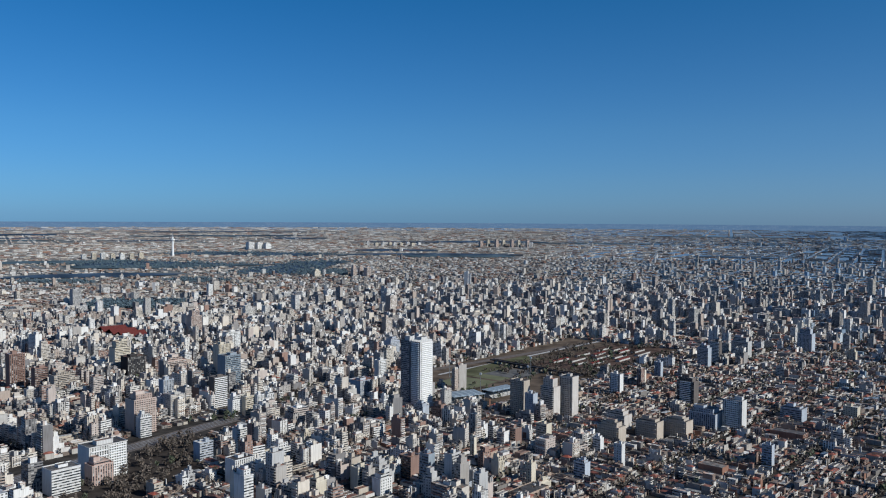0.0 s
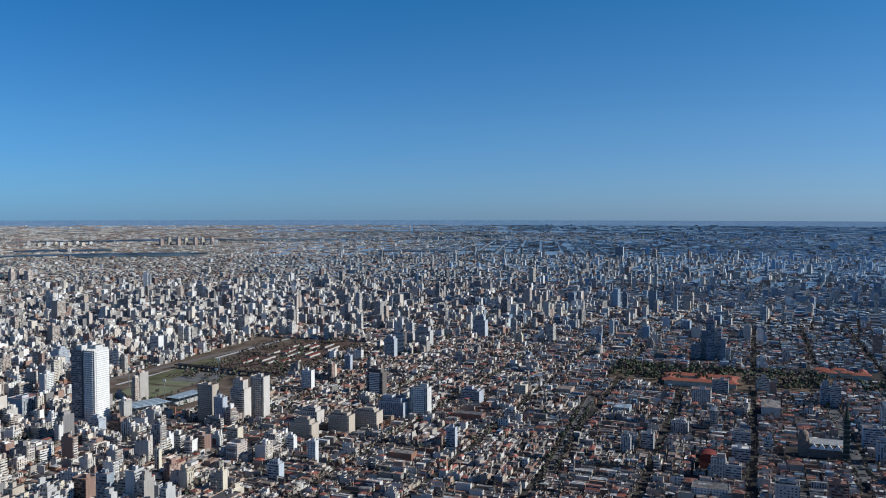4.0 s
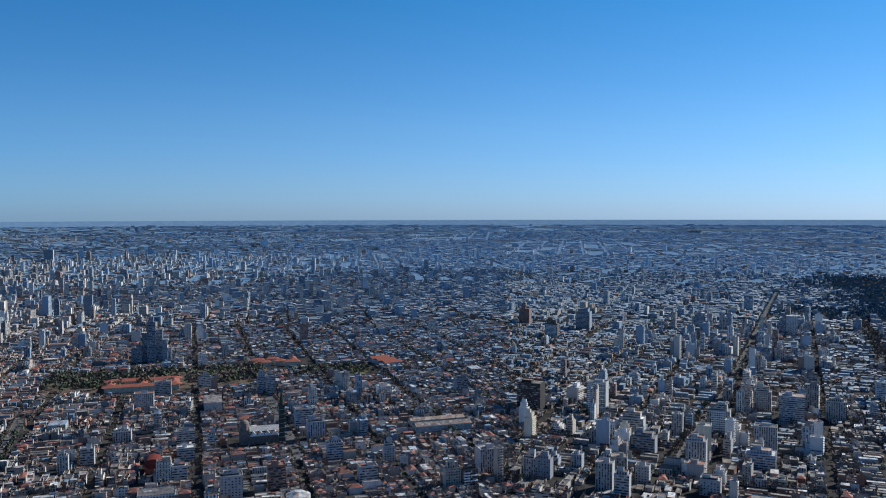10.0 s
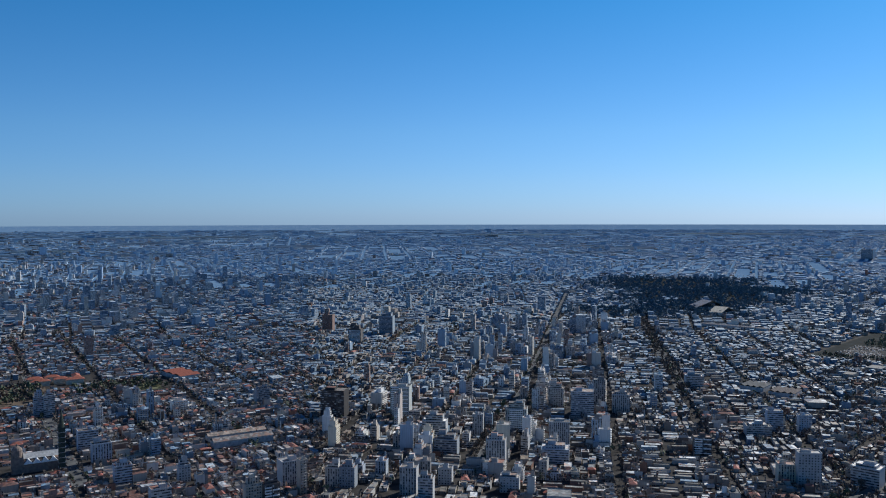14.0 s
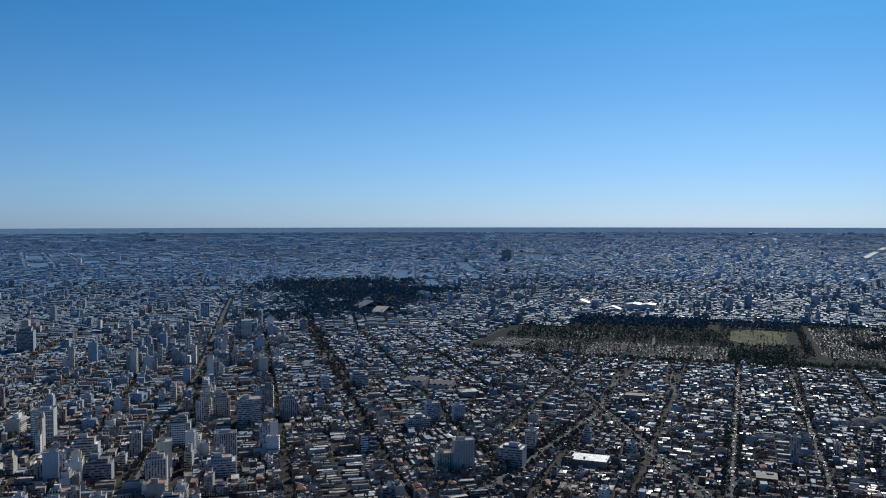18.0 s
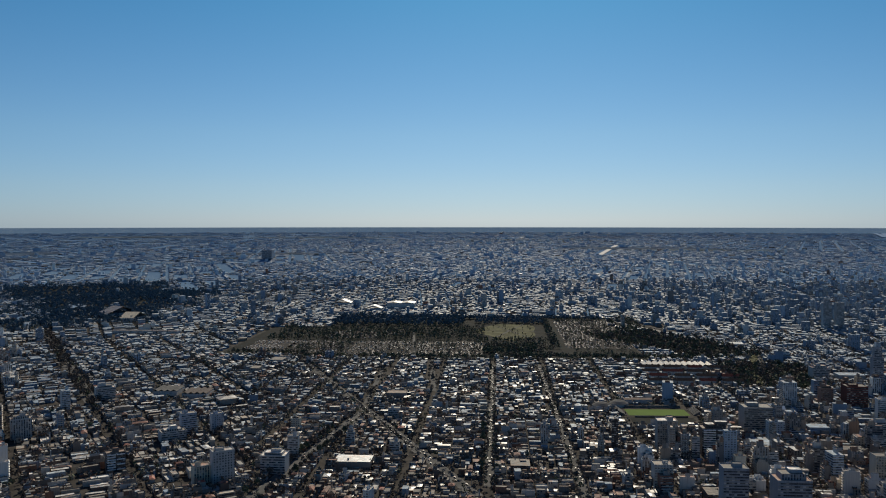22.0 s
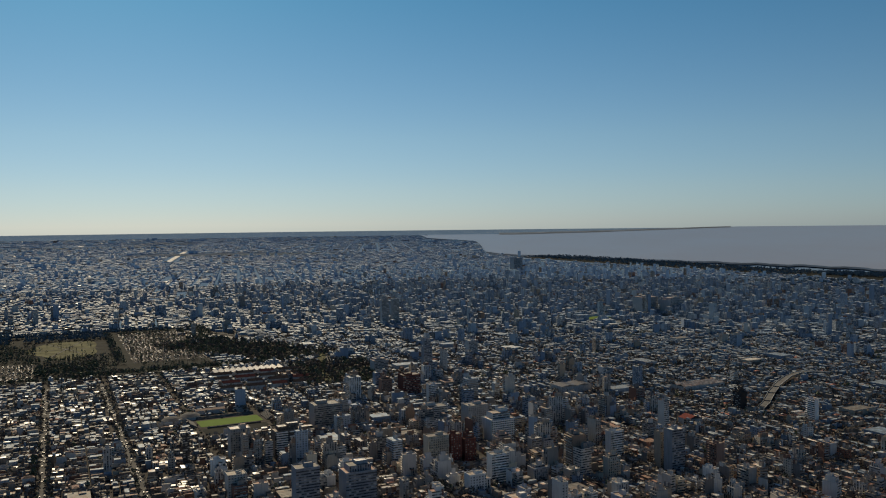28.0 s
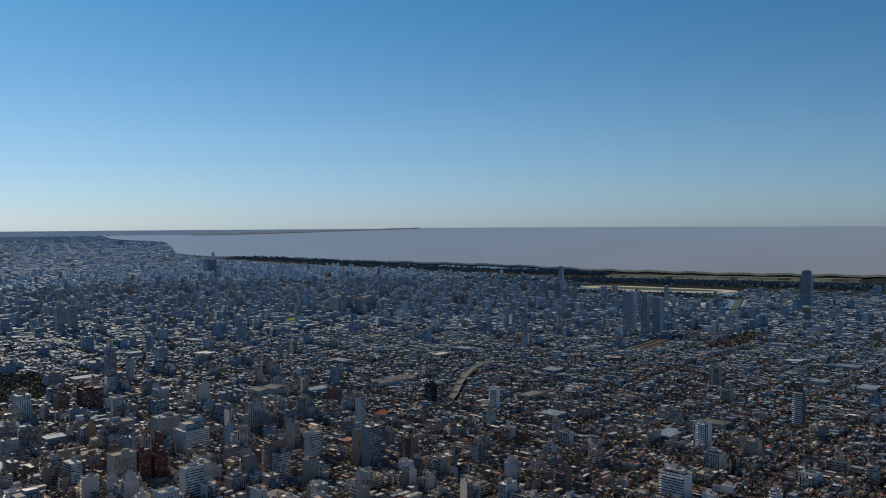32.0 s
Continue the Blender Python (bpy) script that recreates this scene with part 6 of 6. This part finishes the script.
tower(3340, 4761, 29.1, 21.8, 62.1, 41.5, "pinkb")
tower(1479, 2258, 15.3, 9.2, 54.0, 41.5, "glass")
tower(1544, 2203, 23.9, 14.3, 61.1, 41.5, "glass")
tower(2112, 1772, 20.3, 15.2, 40.4, 41.5, "pale")
tower(2296, 2209, 22.2, 16.7, 38.5, 41.5, "grey")
tower(6633, -949, 79.6, 59.7, 69.2, 114.0, "glass")
tower(1374, -2508, 65.1, 48.8, 51.2, 112.0, "grey")
tower(1297, -2550, 68.4, 51.3, 49.3, 112.0, "grey")
tower(2447, 1841, 18.6, 14.0, 37.8, 41.5, "pale")
tower(2475, 1821, 14.8, 11.1, 38.0, 41.5, "pale")


# far estates of alike slabs
for k in range(9):
    tower(-2385 + k * 42, 5500 + (k % 3) * 55, 30.0, 16.0, 34.0 + (k * 7) % 12, 131.5, "cream" if k % 3 else "white", group="estate slabs", floors=False)
for k in range(8):
    tower(-700 + k * 60, 8300 + (k % 3) * 120, 40.0, 18.0, 28.0 + (k * 5) % 10, 131.5, "white" if k % 2 else "cream", group="estate slabs", floors=False)
for k in range(7):
    tower(330 + k * 75, 8100 + (k % 2) * 160, 42.0, 22.0, 58.0 + (k * 9) % 20, 131.5, "cream" if k % 2 else "pinkb", group="estate slabs", floors=False)

# ---- halls and sheds ----
shed(-790, 2045, 180, 62, 10, 48, M["red_sheet"], "long hall with dark red roofs", bays=3)
shed(1362, 1000, 86, 40, 8, 118, M["brick"], "large workshop hall with reddish brown roofs", bays=3, rise=0.1)
shed(1568, -32, 42, 44, 8, 110, M["paving"], "saw-tooth roofed storage hall", bays=4, rise=0.25)
shed(1530, -78, 42, 44, 8, 110, M["gravel"], "saw-tooth roofed storage hall with grey sheets", bays=4, rise=0.25)
shed(2392, -8, 14, 180, 8, 24, M["zinc"], "very long narrow pale hall")
shed(2962, -676, 60, 40, 9, 114, M["zinc"], "white-roofed hall behind the cemetery")
shed(2752, -730, 56, 40, 8, 114, M["white"], "low white hall behind the cemetery")
shed(865, -1258, 62, 34, 12, 114, M["dark"], "dark low industrial hall with flat roof", bays=2, rise=0.06)
shed(596, -1158, 26, 22, 9, 114, M["red_sheet"], "small hall with dark red roof")
shed(-700, 1936, 60, 30, 8, 55, M["concrete"], "grey workshop hall beside trees", bays=2)
shed(1473, -1010, 140, 40, 8, 114, M["zinc"], "saw-tooth roofed market hall", bays=12, rise=0.3)
shed(985, 630, 20, 80, 8, 131, M["zinc"], "long factory shed with pale roof")
shed(1010, 655, 16, 80, 7, 131, M["roof_ob"], "long factory shed with dark roof")
shed(2700, -590, 50, 30, 9, 24, M["zinc"], "white-roofed hall behind the cemetery", bays=2)
shed(2900, 70, 110, 60, 8, 60, M["zinc"], "wide pale hall at the edge of the far wood")
shed(3130, 200, 60, 90, 8, 70, M["blue_roof"], "long pale hall between far woods", bays=2)
shed(2745, 25, 80, 46, 9, 30, M["cream_wall"], "low cream hall beside the far wood")
shed(2800, -842, 95, 60, 18, 114, M["zinc"], "tall dark-walled hall with pale roof behind the cemetery", bays=2, rise=0.06)
shed(700, -1415, 34, 92, 9, 24, M["zinc"], "long low hall with shining metal roof", bays=2)
for k in range(4):
    for q in range(4):
        shed(*cemetery(-652 + k * 47, 368 + q * 44 + 9 * (k % 2)), 14, 37 - 5 * ((k + q) % 3), 9, 24, M[("rust", "rust", "red_sheet")[(2 * k + q) % 3]], "long brick housing row with brown-red roof", name="housing_row", rise=0.3)
WOODS += grove(*cemetery(-580, 440), 100, 90, 114, 90, 0.2, 2.8, 7, 12)
shed(1085, -905, 28, 34, 9, 24, M["white"], "white vaulted sports hall", bays=2, rise=0.3)
shed(904, 995, 52, 26, 15, 131, M["zinc"], "long pale school building", bays=1, rise=0.12)

for k in range(5):
    for q in range(3):
        u, v = -120 + q * 95 + (k % 2) * 30, -46 + k * 24
        shed(350 + u * math.sin(radians(38)) + v * math.cos(radians(38)), 1790 + u * math.cos(radians(38)) - v * math.sin(radians(38)), 9, 62 - 6 * ((k + q) % 3), 4, 38, M["rust" if (k + 2 * q) % 3 else "red_sheet"], "low long shed with dull red roof on railway land")

# ---- far woods and fields ----
for k in range(70):
    bb, r = math.radians(rng.uniform(-32, 134)), float(np.exp(rng.uniform(math.log(4200), math.log(17000))))
    wood = rng.random() < 0.65
    if math.degrees(bb) > 25 and r < 7000:
        continue
    x, y, a, b = EYE[0] + r * math.sin(bb), EYE[1] + r * math.cos(bb), r * rng.uniform(0.03, 0.11), r * rng.uniform(0.012, 0.04)
    keep_clear(x, y, b, a, math.degrees(bb))
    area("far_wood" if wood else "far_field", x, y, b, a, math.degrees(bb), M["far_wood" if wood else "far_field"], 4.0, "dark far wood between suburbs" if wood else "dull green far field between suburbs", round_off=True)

# ---- the city round them ----
pick = random.Random(5)
for az in (41.5, 81.0, 24.0, 22.0):
    # quarters with shaded fronts get the darkened walls and roofs
    mats = list(DIM_MATS if az < 40 else CITY_MATS)
    if az == 81.0:
        mats[2] = M["roof_grey"]
    elif az == 22.0:
        mats[2] = M["roof_dull"]
    elif az == 24.0:
        mats[2] = M["roof_dim"]
    tiles = 0.14 if az == 41.5 else 0.05
    if az != 41.5:
        mats[5:7] = [M["dim_front"], M["dim_side"]]
    near = district(az, 12, 12, 640, 2300, True, True)
    rows, near["tall"][0] = take(near["tall"][0], 38)
    for x, y, z, w, d, h, a in rows:
        tower(float(x), float(y), float(w), float(d), float(h), float(a), pick.choice(("white", "whiteb", "cream", "grey", "paleblue", "tanb", "stone", "greyb", "white", "pale")), clear=False,
              floors=pick.random() < 0.5)
    rows, near["low"][0] = take(near["low"][0], 76)
    for x, y, z, w, d, h, a in rows:
        house(float(x), float(y), float(w), float(d), float(h), float(a), pick.random() < 0.2, pick)
    stuff("houses", build(near, True, tiles), mats[:9] + [M["hazed_dull"]] * 3 + mats[12:] if az == 22.0 else mats, "low houses and blocks of the near districts", "houses")
    under = district(az, 12, 5, 30, 640, False, False)
    stuff("houses", build(under, False), CITY_MATS, "low houses of the district beneath the eye", "houses")
    for rmin, rmax, turn in ((2300, 2900, 5.0), (2900, 3600, -6.0), (3600, 4300, 8.0)):
        mid = district(az, 9, 10, rmin, rmax, True, False, 1, turn)
        stuff("houses", build(mid, False, tiles), mats, "low houses and towers of the further districts", "houses")
        WOODS += street_trees(az, rmin, rmax, 24.0, 3, turn)
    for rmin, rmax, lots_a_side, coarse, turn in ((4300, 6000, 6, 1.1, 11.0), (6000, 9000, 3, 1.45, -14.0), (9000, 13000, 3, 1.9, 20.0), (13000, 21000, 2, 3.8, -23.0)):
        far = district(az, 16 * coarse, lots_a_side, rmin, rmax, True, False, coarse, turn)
        stuff("houses", build(far, False, tiles), mats[:7] + HAZY_MATS, "haze-tinted buildings of the far districts", "houses")
    WOODS += street_trees(az, 820, 2300, 10.0, 9)
tagged(stuff("trees", WOODS + YARD_TREES, [M["bare"], M["leaf"], M["far_leaf"]], "bare and evergreen trees along streets and in parks", "trees"))

# ---- graves ----
gu, gv = np.meshgrid(np.arange(-356, 320, 2.7), np.arange(-512, 398, 9.5))
gu, gv = gu.ravel(), gv.ravel()
gu, gv = gu + rng.normal(0, 0.8, len(gu)), gv + 2.2 * np.sin(gu * 0.05) + rng.normal(0, 1.7, len(gu))
px, py = cemetery(gu, gv)
field = ((gu < -142) & (gv < 40)) | ((gu > -225) & (gv > 238)) | ((np.abs(gu + 20) < 70) & (np.abs(gv + 300) < 60)) | ((np.abs(gu - 30) < 50) & (np.abs(gv + 200) < 26))
plots = np.sin(gu * 0.075 + 1) + np.sin(gv * 0.05) + 0.8 * np.sin((gu + gv) * 0.031)  # some plots are full, some nearly empty
ok = field & (rng.random(len(px)) < np.clip(0.62 + 0.3 * plots, 0.12, 0.95)) & ~(np.abs(gv + 108 + (gu + 366) * 0.1025) < 8)
px, py = px[ok], py[ok]
m = len(px)
one = np.ones(m, int)
stuff("graves", [box_arrays(px, py, np.full(m, 0.2), rng.uniform(1.6, 2.6, m), rng.uniform(2.2, 3.2, m), rng.uniform(0.6, 2.2, m), np.full(m, 114.0), 6 * one, 6 * one, np.where(rng.random(m) < 0.3, 4, 6))], CITY_MATS, "rows of pale grey graves and small tombs", "graves")

# ---- street trees near the eye ----
protos = [tree_proto("bare", pick), tree_proto("bare", pick), tree_proto("leaf", pick)]
spots = []
for x1, y1, x2, y2, half in ((950, -90, 1313, -313, 12), (905, -349, 1640, -670, 9), (452, 851, 717, 1195, 7), (1000, 307, 1460, 355, 12)):
    q = math.hypot(x2 - x1, y2 - y1)
    for k in range(int(min(q, 330) / 17)):
        for side in (-1, 1):
            s = (k * 17 + pick.uniform(-3, 3)) / q
            spots.append((x1 + (x2 - x1) * s + (y2 - y1) / q * half * side, y1 + (y2 - y1) * s - (x2 - x1) / q * half * side))
for k, (x, y) in enumerate(spots):
    m = spot(x, y, 0.1, pick.uniform(0, 360)) @ Matrix.Scale(pick.uniform(0.8, 1.2), 4)
    if k < len(protos):
        protos[k].matrix_world = m
    else:
        copy_thing(pick.choice(protos), m)

# ---- cars on the avenues ----
cx, cy, cz = [], [], []
for x1, y1, x2, y2, half in ((950, -90, 1313, -313, 6), (905, -349, 1640, -676, 2.5), (835, -434, 1610, -765, 2.5), (452, 851, 717, 1195, 3.5), (770, 703, 1281, 1288, 5), (1000, 307, 1460, 355, 6), (1460, 355, 2100, 443, 6), (880, -324, 1790, -315, 5)):
    q = math.hypot(x2 - x1, y2 - y1)
    for side in (-1, 1):
        for lane in (0.35, 1.0):
            s = np.cumsum(rng.uniform(14, 90, int(q / 20)))
            s = s[s < q] / q
            cx.append(x1 + (x2 - x1) * s + (y2 - y1) / q * half * side * lane), cy.append(y1 + (y2 - y1) * s - (x2 - x1) / q * half * side * lane)
            cz.append(np.full(len(s), math.degrees(math.atan2(x2 - x1, y2 - y1))))
cx, cy, cz = np.concatenate(cx), np.concatenate(cy), np.concatenate(cz)
m = len(cx)
zero = np.zeros(m, int)
bodies = box_arrays(cx, cy, np.full(m, 0.45), np.full(m, 1.75), rng.uniform(4.0, 4.8, m), np.full(m, 0.75), cz, zero, zero, zero)
cabins = box_arrays(cx, cy, np.full(m, 1.2), np.full(m, 1.5), np.full(m, 2.3), np.full(m, 0.6), cz, zero + 1, zero + 1, zero)
paint = roof_mat("car paint", True, [(0.5, 0.5, 0.5), (0.05, 0.05, 0.055), (0.2, 0.21, 0.22), (0.3, 0.3, 0.3), (0.2, 0.03, 0.03), (0.5, 0.5, 0.49), (0.04, 0.05, 0.09)], 0.5)
stuff("cars", [bodies, cabins], [paint, M["dark"]], "cars in many colours along the avenues", "cars")
